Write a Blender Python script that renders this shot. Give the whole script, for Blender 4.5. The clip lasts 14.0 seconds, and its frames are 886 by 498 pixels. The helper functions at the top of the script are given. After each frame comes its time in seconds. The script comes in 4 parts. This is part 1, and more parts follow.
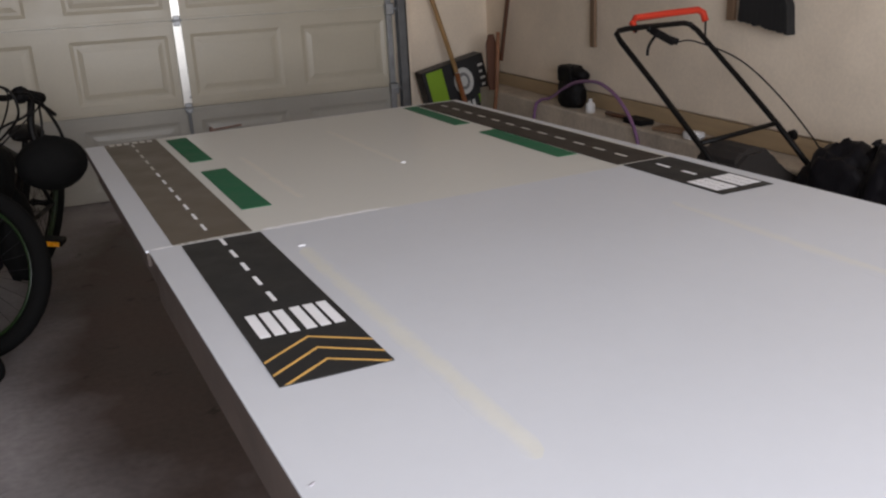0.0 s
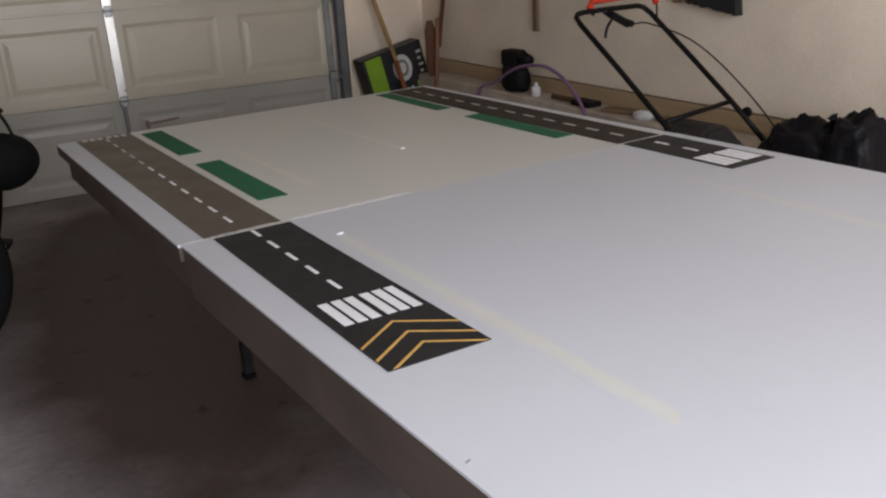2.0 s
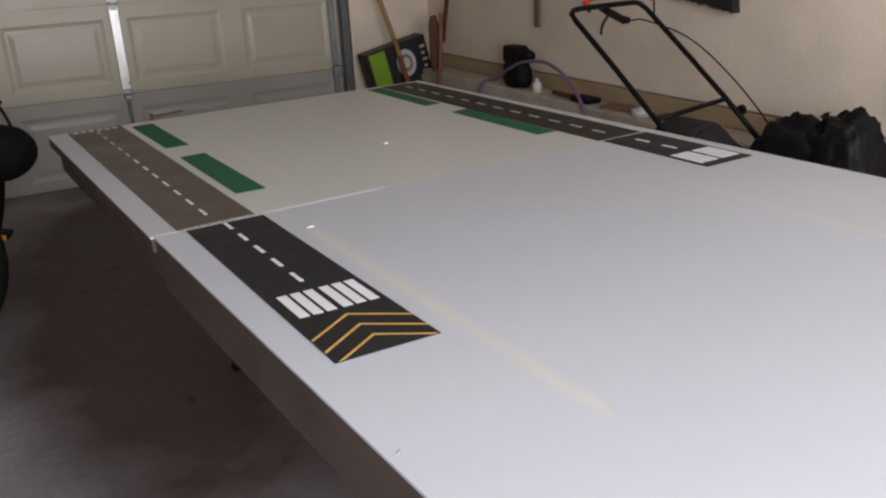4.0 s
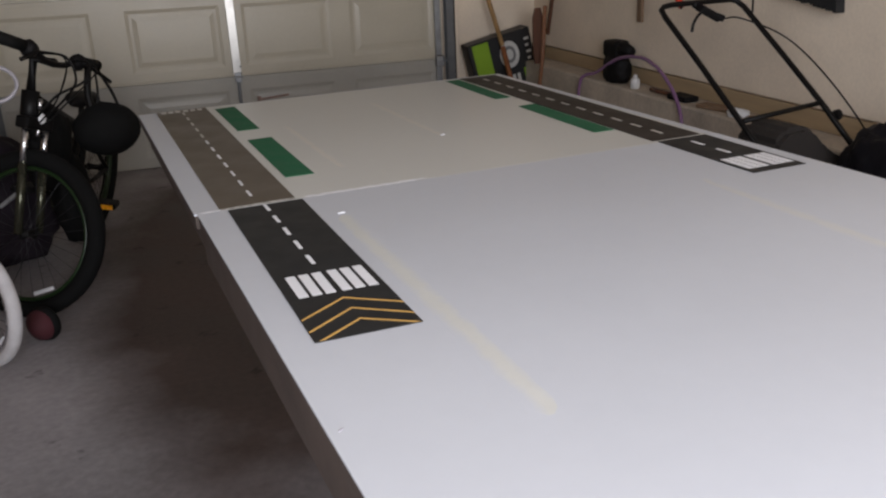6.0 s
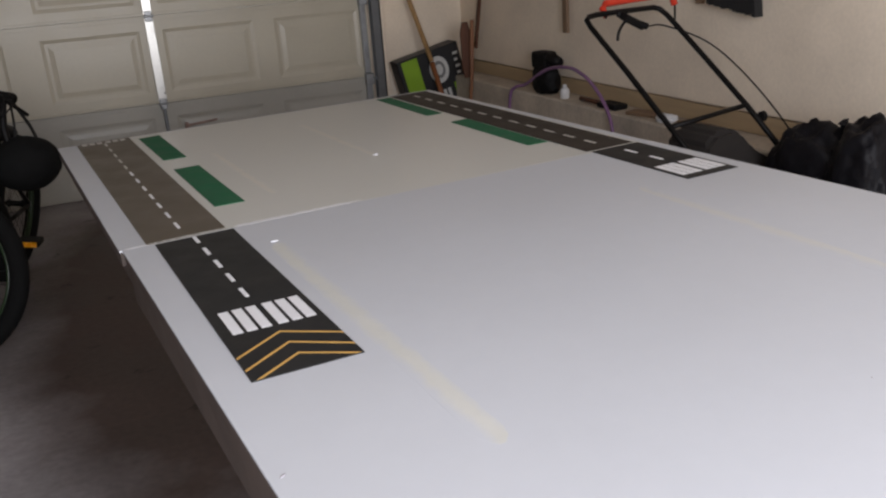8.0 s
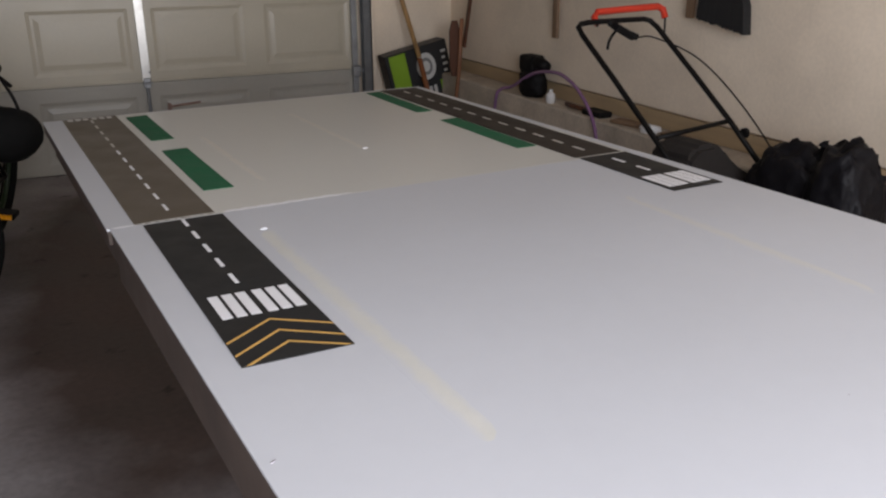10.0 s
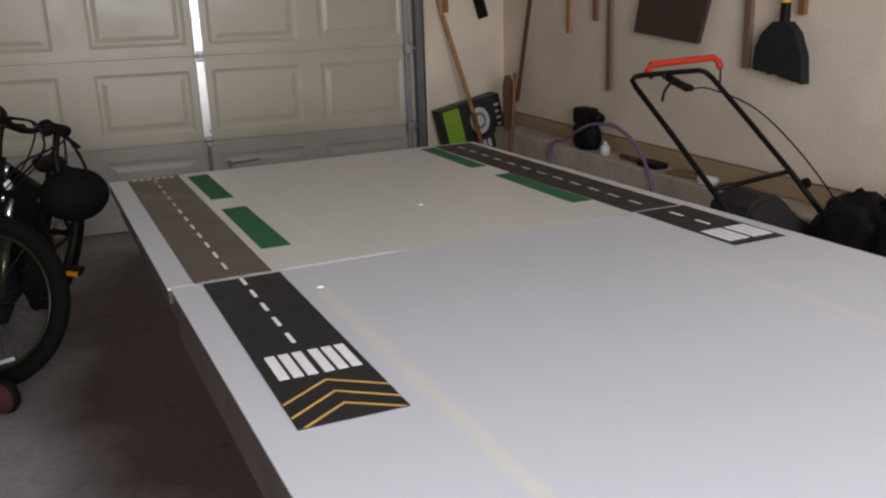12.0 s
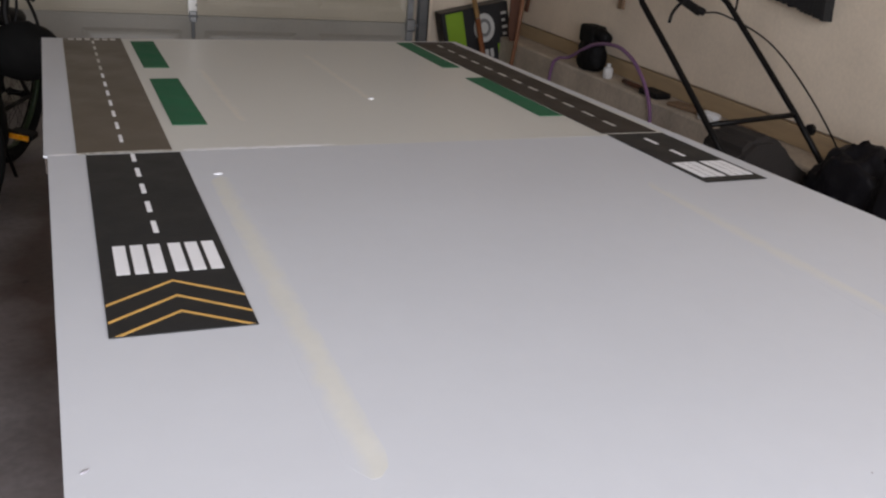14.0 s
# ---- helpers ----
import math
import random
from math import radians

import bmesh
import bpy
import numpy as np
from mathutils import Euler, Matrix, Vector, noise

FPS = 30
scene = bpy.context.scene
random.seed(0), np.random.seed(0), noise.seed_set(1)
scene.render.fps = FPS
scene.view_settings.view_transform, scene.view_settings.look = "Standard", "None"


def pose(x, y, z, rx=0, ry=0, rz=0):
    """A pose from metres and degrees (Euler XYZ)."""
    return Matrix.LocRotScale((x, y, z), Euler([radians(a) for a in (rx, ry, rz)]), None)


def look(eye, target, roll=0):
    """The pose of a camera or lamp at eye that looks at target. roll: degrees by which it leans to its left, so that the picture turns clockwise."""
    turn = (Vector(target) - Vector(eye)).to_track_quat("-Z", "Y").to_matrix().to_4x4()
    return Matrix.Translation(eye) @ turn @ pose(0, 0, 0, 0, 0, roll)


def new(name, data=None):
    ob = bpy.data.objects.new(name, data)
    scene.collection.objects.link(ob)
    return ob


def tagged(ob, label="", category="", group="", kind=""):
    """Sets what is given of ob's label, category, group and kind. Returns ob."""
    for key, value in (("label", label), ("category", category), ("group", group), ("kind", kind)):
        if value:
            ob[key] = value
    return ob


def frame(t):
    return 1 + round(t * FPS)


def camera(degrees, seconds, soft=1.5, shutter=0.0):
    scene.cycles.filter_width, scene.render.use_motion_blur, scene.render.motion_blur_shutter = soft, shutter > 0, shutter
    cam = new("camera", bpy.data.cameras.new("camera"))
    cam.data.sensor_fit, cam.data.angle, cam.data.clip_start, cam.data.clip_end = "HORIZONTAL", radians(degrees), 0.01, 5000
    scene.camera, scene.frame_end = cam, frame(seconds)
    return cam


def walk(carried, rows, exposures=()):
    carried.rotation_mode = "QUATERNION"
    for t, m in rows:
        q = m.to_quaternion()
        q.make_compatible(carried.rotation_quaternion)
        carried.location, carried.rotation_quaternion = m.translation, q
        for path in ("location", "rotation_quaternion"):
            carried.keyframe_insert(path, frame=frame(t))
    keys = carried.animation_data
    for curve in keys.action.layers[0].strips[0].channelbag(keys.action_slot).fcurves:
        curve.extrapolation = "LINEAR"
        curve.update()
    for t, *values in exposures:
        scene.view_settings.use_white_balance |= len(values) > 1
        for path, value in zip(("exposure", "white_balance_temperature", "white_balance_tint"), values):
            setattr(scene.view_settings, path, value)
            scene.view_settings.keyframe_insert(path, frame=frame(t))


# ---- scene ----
cam = camera(54.8, 14.0, soft=2.25)

# seconds, eye, target, roll
PATH = [
    (0, (-0.270, -1.097, 1.347), (0.416, 0.670, 0.711), -3.0),
    (0.3, (-0.304, -1.077, 1.357), (0.482, 0.656, 0.742), -3.6),
    (0.5, (-0.349, -1.056, 1.362), (0.579, 0.588, 0.704), -2.4),
    (1, (-0.429, -1.017, 1.358), (0.540, 0.578, 0.639), -2.4),
    (1.5, (-0.479, -1.007, 1.352), (0.458, 0.609, 0.639), -4.1),
    (2, (-0.493, -1.008, 1.354), (0.372, 0.665, 0.681), -3.4),
    (2.5, (-0.512, -1.004, 1.355), (0.386, 0.662, 0.708), -4.6),
    (4.8, (-0.291, -1.121, 1.354), (0.434, 0.611, 0.665), -1.2),
    (5, (-0.262, -1.136, 1.354), (0.379, 0.632, 0.673), -2.6),
    (5.5, (-0.263, -1.158, 1.360), (0.353, 0.606, 0.645), -2.8),
    (6, (-0.272, -1.164, 1.361), (0.308, 0.621, 0.670), -2.6),
    (6.3, (-0.267, -1.161, 1.359), (0.324, 0.622, 0.674), -2.0),
    (6.5, (-0.272, -1.164, 1.360), (0.328, 0.616, 0.674), -1.7),
    (7, (-0.257, -1.161, 1.356), (0.399, 0.593, 0.653), -2.2),
    (7.5, (-0.255, -1.134, 1.363), (0.391, 0.623, 0.660), -3.5),
    (8, (-0.255, -1.127, 1.360), (0.461, 0.618, 0.694), -4.3),
    (8.2, (-0.251, -1.126, 1.363), (0.442, 0.631, 0.705), -3.2),
    (10.3, (-0.290, -1.128, 1.367), (0.494, 0.578, 0.676), 0.1),
    (10.5, (-0.283, -1.138, 1.360), (0.506, 0.535, 0.599), 0.5),
    (11, (-0.279, -1.124, 1.358), (0.530, 0.536, 0.590), -0.5),
    (11.5, (-0.286, -1.117, 1.376), (0.444, 0.613, 0.688), -2.0),
    (12, (-0.285, -1.116, 1.376), (0.387, 0.683, 0.817), -1.9),
    (12.1, (-0.280, -1.118, 1.373), (0.379, 0.681, 0.798), -2.4),
    (12.5, (-0.239, -1.135, 1.361), (0.435, 0.650, 0.762), -2.8),
    (13, (-0.188, -1.119, 1.333), (0.377, 0.671, 0.641), 1.4),
    (13.2, (-0.161, -1.104, 1.316), (0.307, 0.697, 0.583), 0.5),
    (13.5, (-0.112, -1.055, 1.299), (0.378, 0.757, 0.610), 1.2),
    (14, (-0.074, -0.969, 1.297), (0.574, 0.769, 0.549), 4.7),
]
walk(cam, [(t, look(eye, target, roll)) for t, eye, target, roll in PATH],
     exposures=[(0, 0.36), (0.5, 0.46), (1, 0.26), (2, 0.36), (2.5, 0.46), (5, 0.33), (8.2, 0.33), (10.5, 0.26), (11.5, 0.12), (12, 0.36), (13, 0.45), (13.5, 0.41), (14, 0.32)])

# ---- light: daylight through the large opening behind the camera ----
world = bpy.data.worlds.new("world")
scene.world = world
world.use_nodes = True
sky = world.node_tree.nodes.new("ShaderNodeTexSky")
sky.sky_type = "NISHITA"
sky.sun_disc = False
sky.sun_elevation = radians(50)
sky.sun_rotation = radians(160)
world.node_tree.nodes["Background"].inputs[1].default_value = 0.12
world.node_tree.links.new(sky.outputs[0], world.node_tree.nodes["Background"].inputs[0])

sun_data = bpy.data.lights.new("sun", "SUN")
sun_data.energy, sun_data.angle, sun_data.color = 5.0, radians(0.5), (1.0, 0.95, 0.88)
sun = new("sun", sun_data)
sun.matrix_world = look((1.0, -8.0, 10.0), (2.0, -5.0, 0.0))

# opening in the wall behind: x, z limits
OPEN_X0, OPEN_X1, OPEN_Z1 = -1.30, 1.35, 2.2
Y_BACK = -2.0
day = bpy.data.lights.new("daylight", "AREA")
day.shape, day.size, day.size_y = "RECTANGLE", OPEN_X1 - OPEN_X0 - 0.1, 1.3
day.energy, day.color = 93, (0.942, 0.932, 0.992)
day_lamp = new("daylight", day)
day_lamp.matrix_world = look(((OPEN_X0 + OPEN_X1) / 2, Y_BACK - 0.06, 1.5), ((OPEN_X0 + OPEN_X1) / 2, 0, 1.5))


# ---- materials ----
def mat(name, color, rough=0.6, metal=0.0, var=0.12, scale=6.0, fine=60.0, bump=0.15, spread=0.0, coat=0.0, spec=0.5, rough_var=0.1, stretch=(1, 1, 1)):
    """A surface with broad stains, fine grain, a little relief and uneven gloss."""
    m = bpy.data.materials.new(name)
    m.use_nodes = True
    nt = m.node_tree
    b = nt.nodes["Principled BSDF"]
    co = nt.nodes.new("ShaderNodeTexCoord")
    mp = nt.nodes.new("ShaderNodeMapping")
    mp.inputs["Scale"].default_value = stretch
    nt.links.new(co.outputs["Object"], mp.inputs["Vector"])
    n1 = nt.nodes.new("ShaderNodeTexNoise")
    n1.inputs["Scale"].default_value, n1.inputs["Detail"].default_value = scale, 5
    n2 = nt.nodes.new("ShaderNodeTexNoise")
    n2.inputs["Scale"].default_value, n2.inputs["Detail"].default_value = fine, 4
    for n in (n1, n2):
        nt.links.new(mp.outputs[0], n.inputs["Vector"])
    mix = nt.nodes.new("ShaderNodeMath")
    mix.operation = "MULTIPLY_ADD"
    mix.inputs[1].default_value = 0.35
    nt.links.new(n2.outputs["Fac"], mix.inputs[0])
    nt.links.new(n1.outputs["Fac"], mix.inputs[2])
    ramp = nt.nodes.new("ShaderNodeMapRange")
    ramp.inputs["From Min"].default_value, ramp.inputs["From Max"].default_value = 0.38, 0.98
    ramp.inputs["To Min"].default_value, ramp.inputs["To Max"].default_value = 1 - var, 1 + var
    nt.links.new(mix.outputs[0], ramp.inputs["Value"])
    hsv = nt.nodes.new("ShaderNodeHueSaturation")
    hsv.inputs["Color"].default_value = (*color, 1)
    nt.links.new(ramp.outputs[0], hsv.inputs["Value"])
    if spread:
        info = nt.nodes.new("ShaderNodeObjectInfo")
        mr = nt.nodes.new("ShaderNodeMapRange")
        mr.inputs["To Min"].default_value, mr.inputs["To Max"].default_value = 1 - spread, 1 + spread
        nt.links.new(info.outputs["Random"], mr.inputs["Value"])
        mul = nt.nodes.new("ShaderNodeMath")
        mul.operation = "MULTIPLY"
        nt.links.new(ramp.outputs[0], mul.inputs[0])
        nt.links.new(mr.outputs[0], mul.inputs[1])
        nt.links.new(mul.outputs[0], hsv.inputs["Value"])
    nt.links.new(hsv.outputs[0], b.inputs["Base Color"])
    b.inputs["Metallic"].default_value = metal
    b.inputs["Specular IOR Level"].default_value = spec
    b.inputs["Coat Weight"].default_value = coat
    b.inputs["Coat Roughness"].default_value = 0.12
    rr = nt.nodes.new("ShaderNodeMapRange")
    rr.inputs["From Min"].default_value, rr.inputs["From Max"].default_value = 0.3, 0.7
    rr.inputs["To Min"].default_value = max(0.02, rough - rough_var)
    rr.inputs["To Max"].default_value = min(1, rough + rough_var)
    nt.links.new(n1.outputs["Fac"], rr.inputs["Value"])
    nt.links.new(rr.outputs[0], b.inputs["Roughness"])
    if bump:
        bp = nt.nodes.new("ShaderNodeBump")
        bp.inputs["Strength"].default_value, bp.inputs["Distance"].default_value = bump, 0.002
        nt.links.new(n2.outputs["Fac"], bp.inputs["Height"])
        nt.links.new(bp.outputs[0], b.inputs["Normal"])
    return m


def concrete_floor_mat():
    """Grey sealed garage concrete with blotches, dark oil spots and dust."""
    m = mat("floor_concrete", (0.305, 0.283, 0.286), 0.62, var=0.5, scale=1.6, fine=38, bump=0.3, rough_var=0.15)
    nt = m.node_tree
    b = nt.nodes["Principled BSDF"]
    old = b.inputs["Base Color"].links[0].from_socket
    co = nt.nodes.new("ShaderNodeTexCoord")
    vor = nt.nodes.new("ShaderNodeTexVoronoi")
    vor.inputs["Scale"].default_value, vor.inputs["Randomness"].default_value = 4.2, 1.0
    wob = nt.nodes.new("ShaderNodeTexNoise")
    wob.inputs["Scale"].default_value = 14
    add = nt.nodes.new("ShaderNodeMixRGB")
    add.blend_type, add.inputs[0].default_value = "LINEAR_LIGHT", 0.11
    nt.links.new(co.outputs["Object"], add.inputs[1])
    nt.links.new(wob.outputs["Color"], add.inputs[2])
    nt.links.new(co.outputs["Object"], wob.inputs["Vector"])
    nt.links.new(add.outputs[0], vor.inputs["Vector"])
    rng = nt.nodes.new("ShaderNodeMapRange")
    rng.inputs["From Min"].default_value, rng.inputs["From Max"].default_value = 0.02, 0.17
    rng.inputs["To Min"].default_value, rng.inputs["To Max"].default_value = 0.32, 1.0
    nt.links.new(vor.outputs["Distance"], rng.inputs["Value"])
    mul = nt.nodes.new("ShaderNodeMixRGB")
    mul.blend_type, mul.inputs[0].default_value = "MULTIPLY", 1.0
    nt.links.new(old, mul.inputs[1])
    nt.links.new(rng.outputs[0], mul.inputs[2])
    # long brown ellipse: shade beside the table, painted into the floor colour
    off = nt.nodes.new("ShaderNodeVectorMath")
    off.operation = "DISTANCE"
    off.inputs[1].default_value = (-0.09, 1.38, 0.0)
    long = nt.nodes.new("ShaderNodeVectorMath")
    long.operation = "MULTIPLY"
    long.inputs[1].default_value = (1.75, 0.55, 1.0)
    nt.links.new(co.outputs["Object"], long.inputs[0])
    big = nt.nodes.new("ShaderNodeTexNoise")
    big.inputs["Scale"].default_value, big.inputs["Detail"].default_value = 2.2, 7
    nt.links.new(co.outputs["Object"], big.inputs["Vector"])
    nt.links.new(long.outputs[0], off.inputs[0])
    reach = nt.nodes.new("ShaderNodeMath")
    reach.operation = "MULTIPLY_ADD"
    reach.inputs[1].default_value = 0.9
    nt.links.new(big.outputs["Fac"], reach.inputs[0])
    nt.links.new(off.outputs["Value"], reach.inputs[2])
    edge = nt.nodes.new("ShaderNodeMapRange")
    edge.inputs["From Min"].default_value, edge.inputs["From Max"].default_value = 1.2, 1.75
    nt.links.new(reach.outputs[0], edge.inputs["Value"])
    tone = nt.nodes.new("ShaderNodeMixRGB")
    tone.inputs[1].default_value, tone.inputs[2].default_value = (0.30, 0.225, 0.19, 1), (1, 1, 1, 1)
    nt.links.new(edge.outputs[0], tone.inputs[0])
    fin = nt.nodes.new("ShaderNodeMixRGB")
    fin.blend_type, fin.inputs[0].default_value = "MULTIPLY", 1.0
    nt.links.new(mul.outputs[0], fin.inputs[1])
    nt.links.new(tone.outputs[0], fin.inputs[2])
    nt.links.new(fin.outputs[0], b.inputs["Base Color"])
    return m


def wood_mat(name, color, var=0.3):
    return mat(name, color, 0.6, var=var, scale=9, fine=40, bump=0.25, stretch=(6, 6, 0.5))


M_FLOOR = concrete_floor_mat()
M_STEM = mat("stem_concrete", (0.54, 0.47, 0.385), 0.85, var=0.4, scale=3, fine=45, bump=0.6)
M_DRIVE = mat("drive_concrete", (0.56, 0.54, 0.50), 0.85, var=0.2, scale=1.5, fine=40, bump=0.4)
M_WALL = mat("wall_paint", (0.84, 0.725, 0.585), 0.75, var=0.16, scale=2.2, fine=60, bump=0.25)
M_DARK_WALL = mat("dark_brown_wall", (0.26, 0.19, 0.13), 0.8, var=0.2, scale=3, fine=40, bump=0.3, stretch=(1, 1, 0.2))
M_CEIL = mat("ceiling_paint", (0.36, 0.33, 0.30), 0.85, var=0.06, scale=2, fine=80, bump=0.3)
M_SILL = mat("sill_wood", (0.44, 0.325, 0.195), 0.65, var=0.12, scale=7, fine=40, bump=0.2, stretch=(6, 0.5, 6))
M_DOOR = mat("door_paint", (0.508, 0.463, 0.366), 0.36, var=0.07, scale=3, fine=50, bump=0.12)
# bottom section: darker and greyer than the sections above
M_DOOR_LOW = mat("door_bottom_darker", (0.394, 0.375, 0.328), 0.42, var=0.09, scale=3, fine=50, bump=0.12)
M_STRUT = mat("galvanised_white", (0.74, 0.73, 0.70), 0.36, metal=0.6, var=0.15, scale=12, fine=60, bump=0.1)
M_STEEL = mat("galvanised_steel", (0.34, 0.35, 0.36), 0.45, metal=0.8, var=0.2, scale=14, fine=70)
M_TRACK = mat("track_steel", (0.15, 0.155, 0.16), 0.5, metal=0.5, var=0.2, scale=14, fine=70)
M_RUBBER = mat("rubber_black", (0.007, 0.007, 0.007), 0.85, spec=0.15, var=0.25, scale=20, fine=90)
M_RUST = mat("rusty_red_paint", (0.27, 0.175, 0.145), 0.6, var=0.3, scale=25, fine=80)
M_BOARD = mat("board_white", (0.543, 0.559, 0.591), 0.42, var=0.035, scale=1.5, fine=30, bump=0.06, rough_var=0.08)
M_BOARD_FAR = mat("board_white_filmed", (0.598, 0.592, 0.551), 0.36, var=0.03, scale=1.5, fine=30, bump=0.0, coat=0.1, rough_var=0.05)
M_APRON = mat("table_apron", (0.075, 0.055, 0.045), 0.6, var=0.25, scale=8, fine=50)
M_LEG = mat("leg_black_steel", (0.02, 0.02, 0.022), 0.45, metal=0.3, var=0.2, scale=10)
M_TARMAC = mat("runway_print_black", (0.019, 0.019, 0.019), 0.55, var=0.2, scale=10, fine=120, bump=0.1, spec=0.3)
# far strips: same black print, with the reflected sheen put into the colour
M_TARMAC_SHEEN = mat("runway_print_sheen", (0.105, 0.086, 0.063), 0.46, var=0.15, scale=7, fine=120, bump=0.06, spec=0.35)
M_TARMAC_SHEEN_DARK = mat("runway_print_sheen_dark", (0.042, 0.034, 0.028), 0.6, var=0.2, scale=7, fine=120, bump=0.06, spec=0.2)
M_PRINT_WHITE = mat("print_white", (0.80, 0.80, 0.82), 0.5, var=0.03, scale=20, bump=0.03)
M_PRINT_FADED = mat("print_white_faded", (0.52, 0.50, 0.46), 0.45, var=0.1, scale=30, bump=0.03)
M_PRINT_YELLOW = mat("print_amber", (0.60, 0.36, 0.10), 0.5, var=0.12, scale=30, bump=0.03)
M_GREEN = mat("felt_green", (0.011, 0.115, 0.048), 0.8, var=0.2, scale=14, fine=180, bump=0.5)
M_TAPE = mat("masking_tape", (0.603, 0.598, 0.548), 0.42, var=0.06, scale=18, fine=90, bump=0.0)
M_TAPE_PALE = mat("masking_tape_thin", (0.602, 0.594, 0.556), 0.42, var=0.06, scale=18, fine=90, bump=0.0)
M_TAPE_GHOST = mat("tape_ghost", (0.675, 0.633, 0.553), 0.4, var=0.06, scale=18, fine=90, bump=0.0)
M_TAPE_EDGE = mat("seam_tape_yellowed", (0.57, 0.555, 0.52), 0.45, var=0.1, scale=25, bump=0.1)
M_SEAM = mat("seam_tape_white", (0.80, 0.80, 0.82), 0.4, var=0.06, scale=20, bump=0.1)
M_BLACK = mat("black_paint", (0.005, 0.0045, 0.0045), 0.5, var=0.2, scale=12, spec=0.2)
M_PLASTIC = mat("black_plastic", (0.006, 0.0055, 0.006), 0.6, var=0.2, scale=15, spec=0.2)
M_BAG = mat("black_bag_film", (0.0065, 0.006, 0.008), 0.50, var=0.25, scale=9, fine=40, bump=2.2, spec=0.24)
M_RED = mat("red_plastic", (0.62, 0.045, 0.02), 0.42, var=0.1, scale=12)
M_DARKRED = mat("dull_red_plastic", (0.058, 0.009, 0.013), 0.8, var=0.2, scale=12)
M_GREY = mat("grey_plastic", (0.2, 0.2, 0.2), 0.5, var=0.15, scale=12)
M_FLAP = mat("mower_flap", (0.022, 0.018, 0.016), 0.8, var=0.2, scale=10)
M_CHROME = mat("chrome", (0.82, 0.82, 0.84), 0.25, metal=1.0, var=0.05, scale=12, bump=0.0, rough_var=0.05)
M_FORKLOW = mat("fork_olive", (0.075, 0.075, 0.052), 0.24, metal=0.7, var=0.2, scale=12)
M_RIMGREEN = mat("rim_green", (0.012, 0.030, 0.008), 0.4, var=0.2, scale=20)
M_WHITETYRE = mat("tyre_white", (0.55, 0.53, 0.53), 0.75, var=0.14, scale=14, fine=70)
M_CABLE = mat("cable_pale_grey", (0.36, 0.34, 0.37), 0.5, var=0.15, scale=20)
M_PINK = mat("purple_paint", (0.085, 0.028, 0.075), 0.3, var=0.12, scale=10)
M_STREAMER = mat("streamer_pink", (0.62, 0.40, 0.50), 0.45, var=0.15, scale=30)
M_DARKCLOTH = mat("dark_purple_cloth", (0.024, 0.018, 0.024), 0.8, var=0.3, scale=9, fine=60, bump=0.8, spec=0.15)
M_ORANGE = mat("orange_reflector", (1.0, 0.40, 0.02), 0.3, metal=0.0, var=0.1, scale=60, fine=200, bump=0.3)
M_LIME = mat("carton_lime", (0.24, 0.42, 0.02), 0.5, var=0.08, scale=12)
M_CARTON = mat("carton_black", (0.016, 0.016, 0.018), 0.5, var=0.2, scale=12)
M_CARTONWHITE = mat("carton_white", (0.62, 0.62, 0.60), 0.5, var=0.1, scale=12)
M_HANDLE = wood_mat("handle_ash", (0.40, 0.24, 0.10))
M_HANDLE_DARK = wood_mat("handle_dark", (0.11, 0.045, 0.025))
M_HANDLE_RED = wood_mat("handle_red", (0.25, 0.115, 0.06))
M_PLANK = wood_mat("plank_brown", (0.22, 0.14, 0.085))
M_ORANGEGRIP = mat("orange_grip", (0.27, 0.095, 0.035), 0.5, var=0.15, scale=20)
M_BROWN = mat("brown_metal", (0.065, 0.038, 0.03), 0.6, var=0.25, scale=9)
M_BRISTLE = mat("broom_bristle", (0.011, 0.011, 0.012), 0.8, var=0.3, scale=10, fine=120, bump=1.0, stretch=(8, 8, 0.5))
M_YELLOW = mat("yellow_plastic", (0.70, 0.46, 0.02), 0.45, var=0.1, scale=12)
M_HOSE = mat("purple_hose", (0.24, 0.125, 0.25), 0.4, var=0.15, scale=20)
M_BOTTLE = mat("white_bottle", (0.72, 0.72, 0.72), 0.35, var=0.05, scale=12)
M_PVC = mat("pvc_pipe", (0.76, 0.735, 0.68), 0.4, var=0.1, scale=8)
M_PVCDIRT = mat("pvc_stained", (0.36, 0.285, 0.20), 0.6, var=0.4, scale=16, fine=50)
M_PVCSTAIN = mat("pvc_yellowed", (0.50, 0.44, 0.33), 0.55, var=0.3, scale=26, fine=60)
M_BIN = mat("cream_plastic", (0.78, 0.75, 0.66), 0.45, var=0.04, scale=6)


